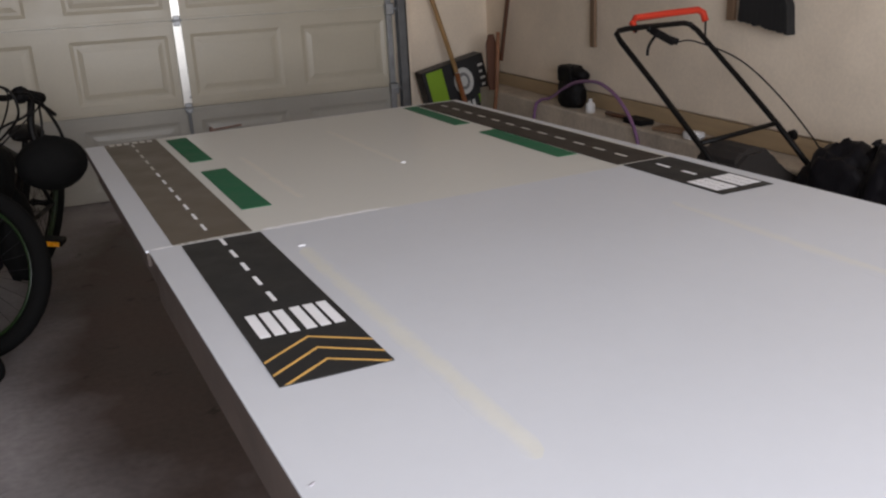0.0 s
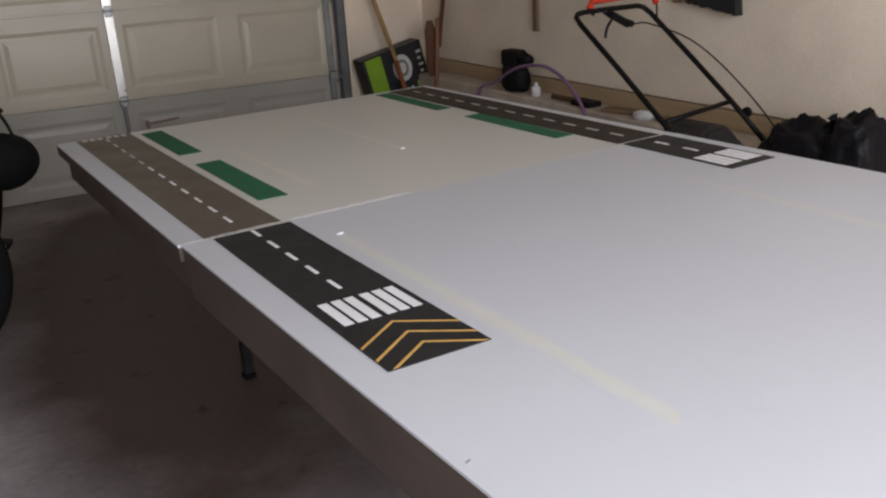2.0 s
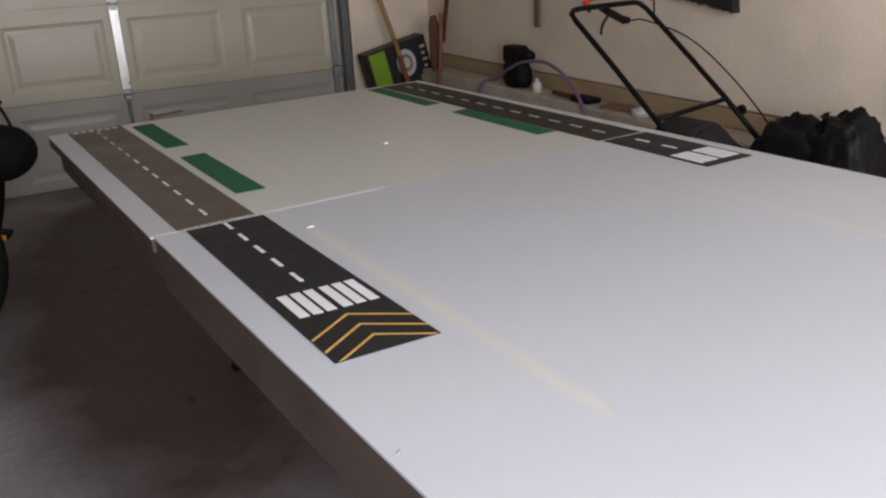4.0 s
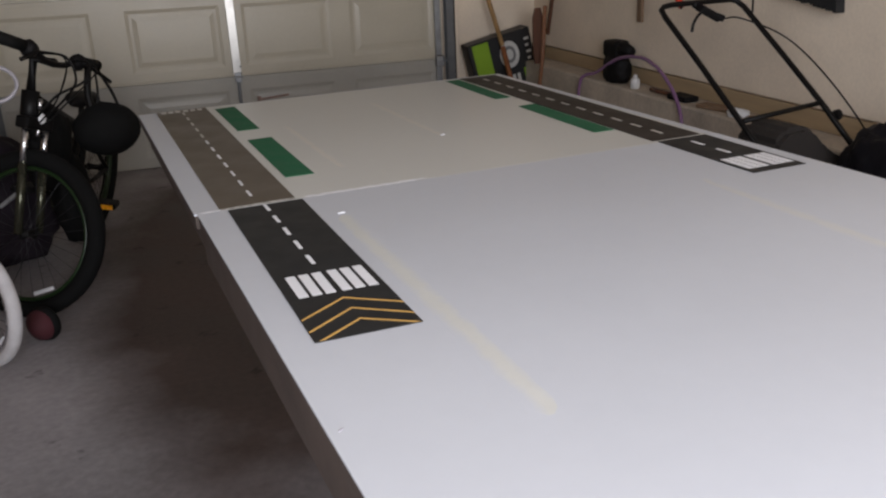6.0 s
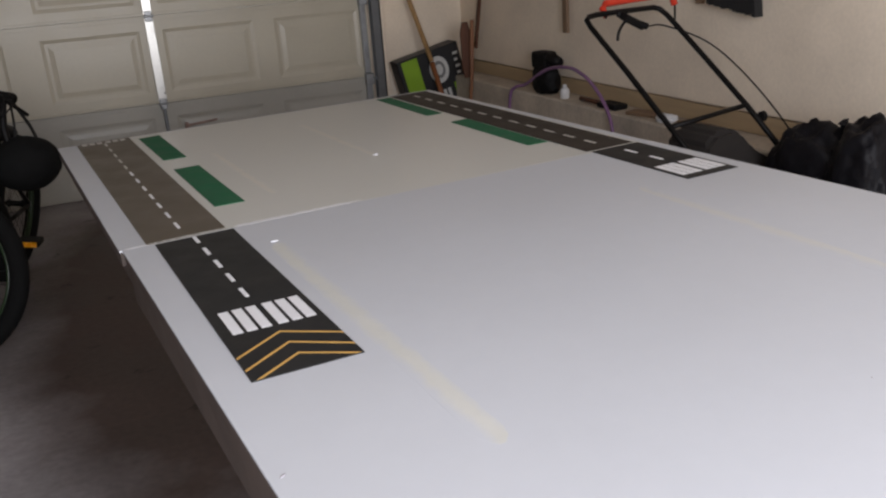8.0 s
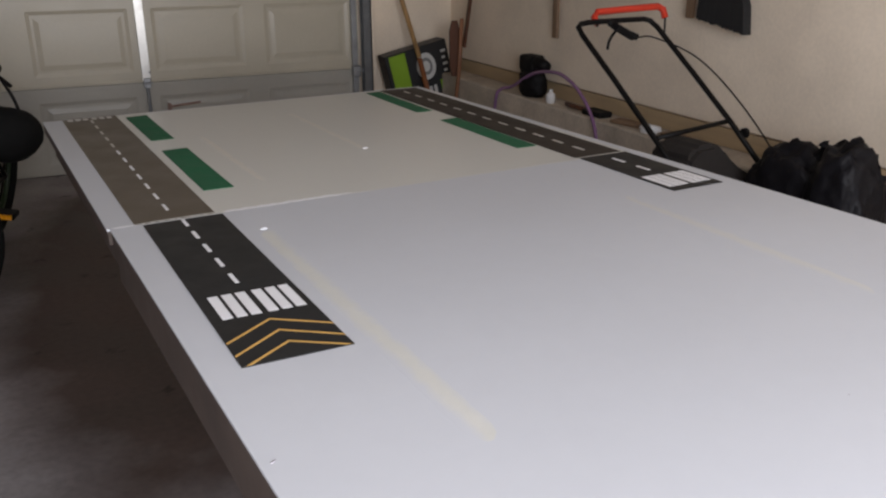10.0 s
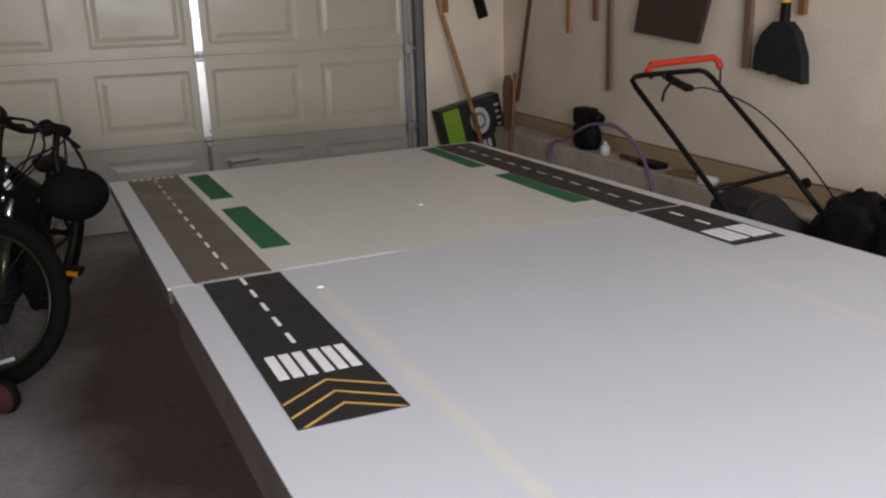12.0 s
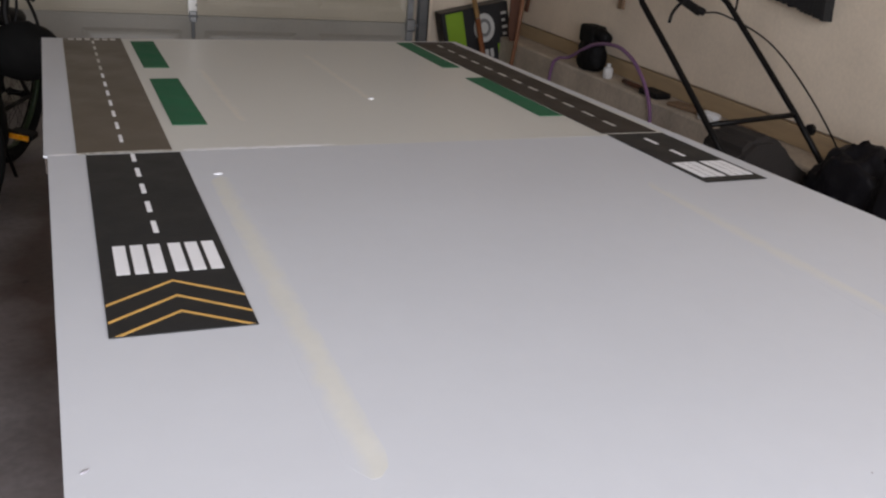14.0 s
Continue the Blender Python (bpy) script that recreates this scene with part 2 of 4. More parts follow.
def worn_tape(m, half, soft, most, under):
    """Lets a tape strip wear down to the board's colour towards its long edges."""
    nt = m.node_tree
    b = nt.nodes["Principled BSDF"]
    old = b.inputs["Base Color"].links[0].from_socket
    co = nt.nodes.new("ShaderNodeTexCoord")
    sep = nt.nodes.new("ShaderNodeSeparateXYZ")
    nt.links.new(co.outputs["Object"], sep.inputs[0])
    ab = nt.nodes.new("ShaderNodeMath")
    ab.operation = "ABSOLUTE"
    nt.links.new(sep.outputs["X"], ab.inputs[0])
    no = nt.nodes.new("ShaderNodeTexNoise")
    no.inputs["Scale"].default_value, no.inputs["Detail"].default_value = 30, 6
    nt.links.new(co.outputs["Object"], no.inputs["Vector"])
    wob = nt.nodes.new("ShaderNodeMath")
    wob.operation = "MULTIPLY_ADD"
    wob.inputs[1].default_value = 0.026
    nt.links.new(no.outputs["Fac"], wob.inputs[0])
    nt.links.new(ab.outputs[0], wob.inputs[2])
    rng = nt.nodes.new("ShaderNodeMapRange")
    rng.inputs["From Min"].default_value, rng.inputs["From Max"].default_value = half + 0.013, half + 0.013 - soft
    rng.inputs["To Min"].default_value, rng.inputs["To Max"].default_value = 0.0, most
    nt.links.new(wob.outputs[0], rng.inputs["Value"])
    mx = nt.nodes.new("ShaderNodeMixRGB")
    mx.inputs[1].default_value = (*under, 1)
    nt.links.new(rng.outputs[0], mx.inputs[0])
    nt.links.new(old, mx.inputs[2])
    nt.links.new(mx.outputs[0], b.inputs["Base Color"])


worn_tape(M_TAPE, 0.020, 0.015, 0.85, (0.546, 0.562, 0.593))
worn_tape(M_TAPE_PALE, 0.019, 0.016, 0.72, (0.546, 0.562, 0.593))
worn_tape(M_TAPE_GHOST, 0.011, 0.010, 0.65, (0.598, 0.592, 0.551))


# ---- mesh helpers ----
def mesh_of(name, bm, material, smooth=False):
    me = bpy.data.meshes.new(name)
    bmesh.ops.recalc_face_normals(bm, faces=bm.faces[:])
    bm.to_mesh(me)
    bm.free()
    me.materials.append(material)
    if smooth:
        for p in me.polygons:
            p.use_smooth = True
    return me


def part(name, bm, material, parent=None, label="", smooth=False):
    ob = new(name, mesh_of(name, bm, material, smooth))
    if parent is not None:
        ob.parent = parent
    if label:
        ob["label"] = label
    return ob


def piece(name, me, parent, m=None):
    ob = new(name, me)
    ob.parent = parent
    if m is not None:
        ob.matrix_basis = m
    return ob


def thing(name, x=0.0, y=0.0, z=0.0, label="", category="", group="", kind="", rz=0.0, rx=0.0, ry=0.0):
    ob = new(name)
    ob.empty_display_size = 0.1
    ob.matrix_basis = pose(x, y, z, rx, ry, rz)
    return tagged(ob, label, category, group, kind)


def box(x0, y0, z0, x1, y1, z1, bevel=0.0, bm=None, m=None, seg=1):
    own = bm or bmesh.new()
    r = bmesh.ops.create_cube(own, size=1.0)
    vs = r["verts"]
    for v in vs:
        v.co = Vector(((x0 + x1) / 2 + v.co.x * (x1 - x0), (y0 + y1) / 2 + v.co.y * (y1 - y0), (z0 + z1) / 2 + v.co.z * (z1 - z0)))
    if bevel:
        es = list({e for v in vs for e in v.link_edges})
        out = bmesh.ops.bevel(own, geom=es, offset=bevel, segments=seg, affect="EDGES", profile=0.6)
        vs = list({v for f in out["faces"] for v in f.verts} | {v for v in vs if v.is_valid})
    if m is not None:
        bmesh.ops.transform(own, matrix=m, verts=[v for v in vs if v.is_valid])
    return own


def prism(points, z0, z1, bm=None):
    """A flat outline of x, y points, from z0 to z1."""
    own = bm or bmesh.new()
    lo = [own.verts.new((x, y, z0)) for x, y in points]
    hi = [own.verts.new((x, y, z1)) for x, y in points]
    own.faces.new(hi)
    own.faces.new(lo[::-1])
    for i in range(len(points)):
        j = (i + 1) % len(points)
        own.faces.new((lo[i], lo[j], hi[j], hi[i]))
    return own


def tube(pts, r, sides=10, bm=None, closed=False, taper=None):
    """A round bar along points; taper: the radius at each point."""
    own = bm or bmesh.new()
    pts = [Vector(p) for p in pts]
    n = len(pts)
    rings = []
    up = Vector((0.13, 0.27, 0.95)).normalized()
    for i, p in enumerate(pts):
        a = pts[(i - 1) % n] if (closed or i > 0) else p
        b = pts[(i + 1) % n] if (closed or i < n - 1) else p
        d = (b - a).normalized()
        s = d.cross(up)
        if s.length < 0.05:
            s = d.cross(Vector((1, 0, 0)))
        s.normalize()
        w = s.cross(d).normalized()
        rr = taper[i] if taper else r
        rings.append([own.verts.new(p + rr * (math.cos(k * math.tau / sides) * s + math.sin(k * math.tau / sides) * w)) for k in range(sides)])
    for i in range(n if closed else n - 1):
        A, B = rings[i], rings[(i + 1) % n]
        for k in range(sides):
            l = (k + 1) % sides
            own.faces.new((A[k], A[l], B[l], B[k]))
    if not closed:
        own.faces.new(rings[0][::-1])
        own.faces.new(rings[-1])
    return own


def arc(points, steps=6):
    """A smooth curve through points (Catmull-Rom)."""
    p = [Vector(q) for q in points]
    p = [2 * p[0] - p[1]] + p + [2 * p[-1] - p[-2]]
    out = []
    for i in range(1, len(p) - 2):
        for k in range(steps):
            t = k / steps
            out.append(0.5 * (2 * p[i] + (p[i + 1] - p[i - 1]) * t + (2 * p[i - 1] - 5 * p[i] + 4 * p[i + 1] - p[i + 2]) * t * t + (3 * p[i] - p[i - 1] - 3 * p[i + 1] + p[i + 2]) * t ** 3))
    return out + [p[-2]]


def spun(profile, sides=20, bm=None, m=None):
    """A turned form about z from (radius, height) pairs."""
    own = bm or bmesh.new()
    rings = [[own.verts.new((r * math.cos(k * math.tau / sides), r * math.sin(k * math.tau / sides), z)) for k in range(sides)] for r, z in profile]
    for A, B in zip(rings, rings[1:]):
        for k in range(sides):
            l = (k + 1) % sides
            own.faces.new((A[k], A[l], B[l], B[k]))
    own.faces.new(rings[0][::-1])
    own.faces.new(rings[-1])
    if m is not None:
        bmesh.ops.transform(own, matrix=m, verts=[v for ring in rings for v in ring])
    return own


def ring(R, r, sides=36, ts=8, bm=None, m=None, flat=1.0):
    """A hoop about y, of radius R and section r; flat stretches the section along y."""
    own = bm or bmesh.new()
    rings = []
    for i in range(sides):
        a = i * math.tau / sides
        rings.append([own.verts.new(((R + r * math.cos(b)) * math.cos(a), flat * r * math.sin(b), (R + r * math.cos(b)) * math.sin(a))) for b in (k * math.tau / ts for k in range(ts))])
    for i in range(sides):
        A, B = rings[i], rings[(i + 1) % sides]
        for k in range(ts):
            l = (k + 1) % ts
            own.faces.new((A[k], A[l], B[l], B[k]))
    if m is not None:
        bmesh.ops.transform(own, matrix=m, verts=own.verts[:])
    return own


def blob(rx, ry, rz, seed=0, rough=0.1, freq=3.0, sub=4, flat_bottom=True, square=1.0):
    """A lumpy, creased sack resting on z = 0."""
    bm = bmesh.new()
    bmesh.ops.create_icosphere(bm, subdivisions=sub, radius=1.0)
    for v in bm.verts:
        q = v.co.normalized()
        off = Vector((seed * 7.1, seed * 3.3, seed * 1.7))
        k = 1 + rough * noise.noise(q * freq + off) + 0.6 * rough * (1 - 2 * abs(noise.noise(q * freq * 2.3 + off))) + 0.10 * rough * noise.noise(q * freq * 6 + off)
        s = Vector([math.copysign(abs(c) ** square, c) for c in q])
        v.co = Vector((s.x * rx * k, s.y * ry * k, s.z * rz * k))
        if flat_bottom and v.co.z < -0.8 * rz:
            v.co.z = -0.8 * rz
    if flat_bottom:
        for v in bm.verts:
            v.co.z += 0.8 * rz
    return bm


# ---- the room ----
X_R, Y_F, X_L, Z_C = 2.48, 4.85, -4.2, 2.66       # right wall, front wall, left wall, ceiling
Y_D = 4.63                                         # inner face of the garage door
STEM_X, STEM_Z = 2.31, 0.47                        # concrete ledge at the foot of the right wall
DX0, DX1, DZ = -1.165, 1.670, 2.17                  # door leaf
D_EXTRA = 0.068


def room():
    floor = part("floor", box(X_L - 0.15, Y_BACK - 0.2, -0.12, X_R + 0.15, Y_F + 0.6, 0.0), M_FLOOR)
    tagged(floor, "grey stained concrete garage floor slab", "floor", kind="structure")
    ground = part("ground", box(-60, -60, -0.3, 60, 60, -0.02), M_DRIVE)
    tagged(ground, "grey paved ground outside the garage", "ground", kind="structure")
    right = part("wall_right", box(X_R, Y_BACK - 0.15, STEM_Z + 0.100, X_R + 0.15, Y_F + 0.15, Z_C, bm=box(X_R + 0.03, Y_BACK - 0.15, 0, X_R + 0.15, Y_F + 0.15, STEM_Z + 0.100)), M_WALL)
    tagged(right, "beige painted plasterboard garage side wall", "wall", kind="structure")
    stem = part("stem_wall", box(STEM_X, Y_BACK, 0, X_R + 0.027, Y_F - 0.003, STEM_Z, bevel=0.008), M_STEM)
    tagged(stem, "grey concrete ledge along the foot of the wall", "ledge", kind="structure")
    sill = part("sill_plate", box(X_R + 0.004, Y_BACK, STEM_Z + 0.002, X_R + 0.027, Y_F - 0.004, STEM_Z + 0.088, bevel=0.003), M_SILL)
    tagged(sill, "bare brown timber plate on top of the ledge", "trim", kind="structure")
    # out of view; dark brown so that less light bounces back
    left = part("wall_left", box(X_L - 0.15, Y_BACK - 0.15, 0, X_L, Y_F + 0.15, Z_C), M_DARK_WALL)
    tagged(left, "unseen dark brown side wall against bounced light", "wall", kind="structure")
    bm = box(DX1 + 0.10, Y_F, 0, X_R, Y_F + 0.15, Z_C)
    box(DX0 - D_EXTRA - 0.08, Y_F, DZ + 0.02, DX1 + 0.10, Y_F + 0.15, Z_C, bm=bm)
    front = part("wall_front", bm, M_WALL)
    tagged(front, "beige painted front wall round the garage door", "wall", kind="structure")
    side = part("wall_front_dark", box(X_L, Y_F, 0, DX0 - D_EXTRA - 0.08, Y_F + 0.15, Z_C), M_DARK_WALL)
    tagged(side, "dark brown wall beside the garage door", "wall", kind="structure")
    bm = box(DX1 + 0.10, Y_D + 0.03, 0, DX1 + 0.135, Y_F, DZ + 0.05, bevel=0.004)
    box(DX0 - D_EXTRA - 0.115, Y_D + 0.03, 0, DX0 - D_EXTRA - 0.08, Y_F, DZ + 0.05, bevel=0.004, bm=bm)
    box(DX0 - D_EXTRA - 0.08, Y_D + 0.05, DZ + 0.015, DX1 + 0.10, Y_F, DZ + 0.05, bm=bm)
    # stop mouldings that close the gap behind the door's edges
    box(DX0 - D_EXTRA - 0.10, Y_D + 0.046, 0, DX0 - D_EXTRA + 0.03, Y_D + 0.068, DZ + 0.012, bm=bm)
    box(DX1 - 0.03, Y_D + 0.046, 0, DX1 + 0.098, Y_D + 0.068, DZ + 0.012, bm=bm)
    jamb = part("door_jamb", bm, M_WALL)
    tagged(jamb, "off-white timber jamb of the garage door opening", "trim", kind="structure")
    # unseen as well, and dark for the same low bounce
    bm = box(X_L, Y_BACK - 0.15, 0, OPEN_X0, Y_BACK, Z_C)
    box(OPEN_X1, Y_BACK - 0.15, 0, X_R, Y_BACK, Z_C, bm=bm)
    box(OPEN_X0, Y_BACK - 0.15, OPEN_Z1, OPEN_X1, Y_BACK, Z_C, bm=bm)
    back = part("wall_back", bm, M_DARK_WALL)
    tagged(back, "unseen dark brown wall with a wide open doorway", "wall", kind="structure")
    # unseen ceiling, its beige darkened to weaken the bounced light
    ceil = part("ceiling", box(X_L - 0.15, Y_BACK - 0.15, Z_C, X_R + 0.15, Y_F + 0.15, Z_C + 0.12), M_CEIL)
    tagged(ceil, "unseen dark beige ceiling against bounced light", "ceiling", kind="structure")


def panel_mesh(w, h, material):
    """One pressed door panel: a sloped recess with a raised field; centre at the origin, facing -y."""
    bm = bmesh.new()
    loops = []
    for inset, y in ((0.0, 0.0), (0.022, 0.006), (0.038, 0.006), (0.068, 0.001), (0.076, 0.001)):
        a, b = w / 2 - inset, h / 2 - inset
        loops.append([bm.verts.new((sx * a, y, sz * b)) for sx, sz in ((-1, -1), (1, -1), (1, 1), (-1, 1))])
    for A, B in zip(loops, loops[1:]):
        for k in range(4):
            bm.faces.new((A[k], A[(k + 1) % 4], B[(k + 1) % 4], B[k]))
    bm.faces.new(loops[-1])
    return mesh_of("panel", bm, material)


def garage_door():
    door = thing("door_1", (DX0 + DX1) / 2, Y_D, 0, "closed off-white panelled sectional garage door", "garage door", kind="structure")
    W, H, cols = DX1 - DX0, DZ / 4, 4
    left = -W / 2 - D_EXTRA                        # the first column sits further out behind a broader stile
    pw, ph = W / cols - 0.135, H - 0.155
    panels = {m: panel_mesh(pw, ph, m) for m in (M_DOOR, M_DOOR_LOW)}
    for s in range(4):
        z0, z1 = s * H + 0.0012, (s + 1) * H - 0.0012
        bm = bmesh.new()
        zc = (z0 + z1) / 2 - 0.01
        box(left, 0, z0, W / 2, 0.042, zc - ph / 2, bm=bm)
        box(left, 0, zc + ph / 2, W / 2, 0.042, z1, bm=bm)
        for c in range(cols + 1):
            xa, xb = -W / 2 + c * W / cols - 0.0675, -W / 2 + c * W / cols + 0.0675
            if c == 0:
                xa, xb = left, left + 0.0675
            if c == 1:
                xa -= D_EXTRA
            if c == cols:
                xa, xb = W / 2 - 0.0675, W / 2
            box(xa, 0, zc - ph / 2, xb, 0.042, zc + ph / 2, bm=bm)
        box(left, 0.03, z0, W / 2, 0.043, z1, bm=bm)
        # rolled lips where the sections meet
        box(left, -0.0025, z1 - 0.026, W / 2, 0.001, z1 - 0.002, bm=bm, bevel=0.0012)
        box(left, -0.009 if s else -0.002, z0 + 0.002, W / 2, 0.001, z0 + 0.016, bm=bm, bevel=0.001)
        section_mat = M_DOOR if s else M_DOOR_LOW
        sec = part("section", bm, section_mat, door)
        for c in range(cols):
            piece("panel", panels[section_mat], sec, Matrix.Translation((-W / 2 + (c + 0.5) * W / cols - (0 if c else D_EXTRA), 0, zc)))
        for c in range(cols + 1):
            x = -W / 2 + c * W / cols
            hw = 0.027 if c == 2 else 0.022
            if c in (0, cols):
                x = left + 0.03 if c == 0 else x - 0.03
            bm = bmesh.new()
            zt, zb = z1 - 0.012, z0 + 0.012
            if c == 2 or c in (0, cols):
                if s == 0 and c == 2:
                    hw = 0.011
                box(x - hw, -0.014, zb, x + hw, -0.001, zt, bm=bm, bevel=0.003)
                box(x - hw, -0.030, zb, x - hw + 0.004, -0.012, zt, bm=bm)
                bright = c == 2 and s > 0
                part("stile", bm, M_STRUT if bright else M_STEEL if c == cols else M_TRACK, sec, "bright galvanised steel stile" if bright else "")
            if s < 3 and c in (0, 2, 4):
                bm = box(x - 0.022, -0.022, z1 - 0.035, x + 0.022, -0.004, z1 + 0.03, bevel=0.004)
                tube([(x - 0.03, -0.026, z1), (x + 0.03, -0.026, z1)], 0.007, bm=bm)
                part("hinge", bm, M_STEEL, sec)
    part("bottom_seal", box(left, 0.0, 0.0, W / 2, 0.04, 0.012), M_RUBBER, door, "black rubber seal along the floor")
    bm = tube([(0.115, -0.02, 0.382), (0.315, -0.02, 0.397)], 0.007)
    box(0.108, -0.028, 0.352, 0.132, 0.0, 0.402, bm=bm, bevel=0.004)
    part("slide_bolt", bm, M_RUST, door, "rusty red slide bolt")
    for side in (-1, 1):
        x = W / 2 + 0.012 if side > 0 else left - 0.012
        rail = thing("door_track", (DX0 + DX1) / 2, Y_D, 0, "grey galvanised steel door track with rollers", "door track", "garage door tracks", kind="structure")
        bm = bmesh.new()
        box(x, -0.085, 0.02, x + side * 0.055, -0.080, 2.2, bm=bm)
        box(x + side * 0.052, -0.085, 0.02, x + side * 0.056, -0.03, 2.2, bm=bm)
        box(x, -0.034, 0.02, x + side * 0.055, -0.030, 2.2, bm=bm)
        part("channel", bm, M_TRACK, rail)
        part("angle_iron", box(x + side * 0.058, -0.06, 0.0, x + side * 0.064, 0.05, 2.2), M_LEG, rail, "dark angle iron")
        part("rubber_stop", box(x + side * 0.0645, -0.02, 0.0, x + side * 0.086, 0.048, 2.2), M_RUBBER, rail, "black weather strip")
        for zz in (0.27, 0.533, 1.066, 1.6):
            bm = spun([(0.004, 0), (0.022, 0.001), (0.022, 0.018), (0.004, 0.019)], 14, m=pose(x + side * 0.008, -0.057, zz, 0, 90, 0))
            tube([(x - side * 0.05, -0.045, zz), (x + side * 0.02, -0.057, zz)], 0.006, bm=bm)
            part("roller", bm, M_STEEL, rail)
            part("bracket", box(x - side * 0.07, -0.05, zz - 0.04, x - side * 0.012, -0.004, zz + 0.035, bevel=0.004), M_STEEL, rail)


room()
garage_door()

# ---- the table: two halves with a seam, and what is stuck on them ----
TOP = 0.849
# the table stands a little askew in the room; x runs along its seam, y along its sides
TABLE = pose(-0.232, 0.567, 0.0, 0, 0, 4.4)
NEAR = [(0.017, -1.32), (1.320, -1.32), (1.318, -0.0004), (0.002, -0.0004)]
FAR = [(-0.004, 0.0004), (1.316, 0.0004), (1.313, 1.245), (-0.012, 1.222)]


def inset(q, d):
    cx, cy = sum(p[0] for p in q) / 4, sum(p[1] for p in q) / 4
    return [(x + (d if x < cx else -d), y + (d if y < cy else -d)) for x, y in q]


def table_half(q, board, label, legs, overhang):
    ox, oy = (q[0][0] + q[1][0]) / 2, (q[0][1] + q[2][1]) / 2
    t = thing("table", 0, 0, 0, label, "table", "table halves")
    t.matrix_basis = TABLE @ Matrix.Translation((ox, oy, 0))
    loc = [(x - ox, y - oy) for x, y in q]
    part("board", prism(loc, TOP - 0.004, TOP), board, t, "white laminated top board")
    part("underboard", prism(inset(loc, 0.0015), TOP - 0.032, TOP - 0.0042), M_APRON, t)
    a = inset(loc, overhang)
    for i in range(4):
        (x0, y0), (x1, y1) = a[i], a[(i + 1) % 4]
        d = Vector((x1 - x0, y1 - y0)).normalized()
        n = Vector((-d.y, d.x)) * 0.022
        e = d * 0.0225
        bm = prism([(x0, y0), (x1 - e.x, y1 - e.y), (x1 - e.x + n.x, y1 - e.y + n.y), (x0 + n.x, y0 + n.y)], TOP - 0.105, TOP - 0.0325)
        part("apron", bm, M_APRON, t, "dark brown apron board")
    for x, y in legs:
        bm = box(x - ox - 0.016, y - oy - 0.016, 0.018, x - ox + 0.016, y - oy + 0.016, TOP - 0.033, bevel=0.003)
        leg = part("leg", bm, M_LEG, t, "black square steel leg")
        part("foot", box(x - ox - 0.02, y - oy - 0.02, 0.0, x - ox + 0.02, y - oy + 0.02, 0.018, bevel=0.003), M_RUBBER, leg)
    return t


table_half(NEAR, M_BOARD, "white topped table half with dark brown apron", [(0.57, -1.15), (0.97, -1.15), (0.57, -0.27), (0.97, -0.27)], 0.006)
table_half(FAR, M_BOARD, "white topped table half with dark apron", [(0.60, 0.28), (0.97, 0.28), (0.41, 1.03), (0.97, 1.03)], 0.022)


def sheet(name, q, material, label, category, group="", z=TOP + 0.0017, kind="", thick=0.0012):
    """A thin sheet lying on the table."""
    cx, cy = sum(p[0] for p in q) / len(q), sum(p[1] for p in q) / len(q)
    t = part(name, prism([(x - cx, y - cy) for x, y in q], 0.0, thick), material)
    t.matrix_basis = TABLE @ Matrix.Translation((cx, cy, z - thick))
    return tagged(t, label, category, group, kind)


def mark(parent, q, material, name, lift=0.00135, thick=0.0003):
    cx, cy, _ = TABLE.inverted() @ parent.matrix_basis.translation
    return part(name, prism([(x - cx, y - cy) for x, y in q], lift, lift + thick), material, parent)


def rect(x0, y0, x1, y1, lean=0.0):
    return [(x0 + lean * y0, y0), (x1 + lean * y0, y0), (x1 + lean * y1, y1), (x0 + lean * y1, y1)]


def threshold(run, x0, x1, y0, y1, material, slope=0.0, gap=0.36):
    """Two groups of three threshold bars."""
    w = (x1 - x0)
    unit = w / 2 - 0.0055
    bar = unit / (3 + 2 * gap)
    for g in range(2):
        for i in range(3):
            xa = x0 + g * (w - unit) + i * bar * (1 + gap)
            mark(run, [(xa, y0 + slope * (xa - x0)), (xa + bar, y0 + slope * (xa + bar - x0)), (xa + bar, y1 + slope * (xa + bar - x0)), (xa, y1 + slope * (xa - x0))], material, "threshold_bar")


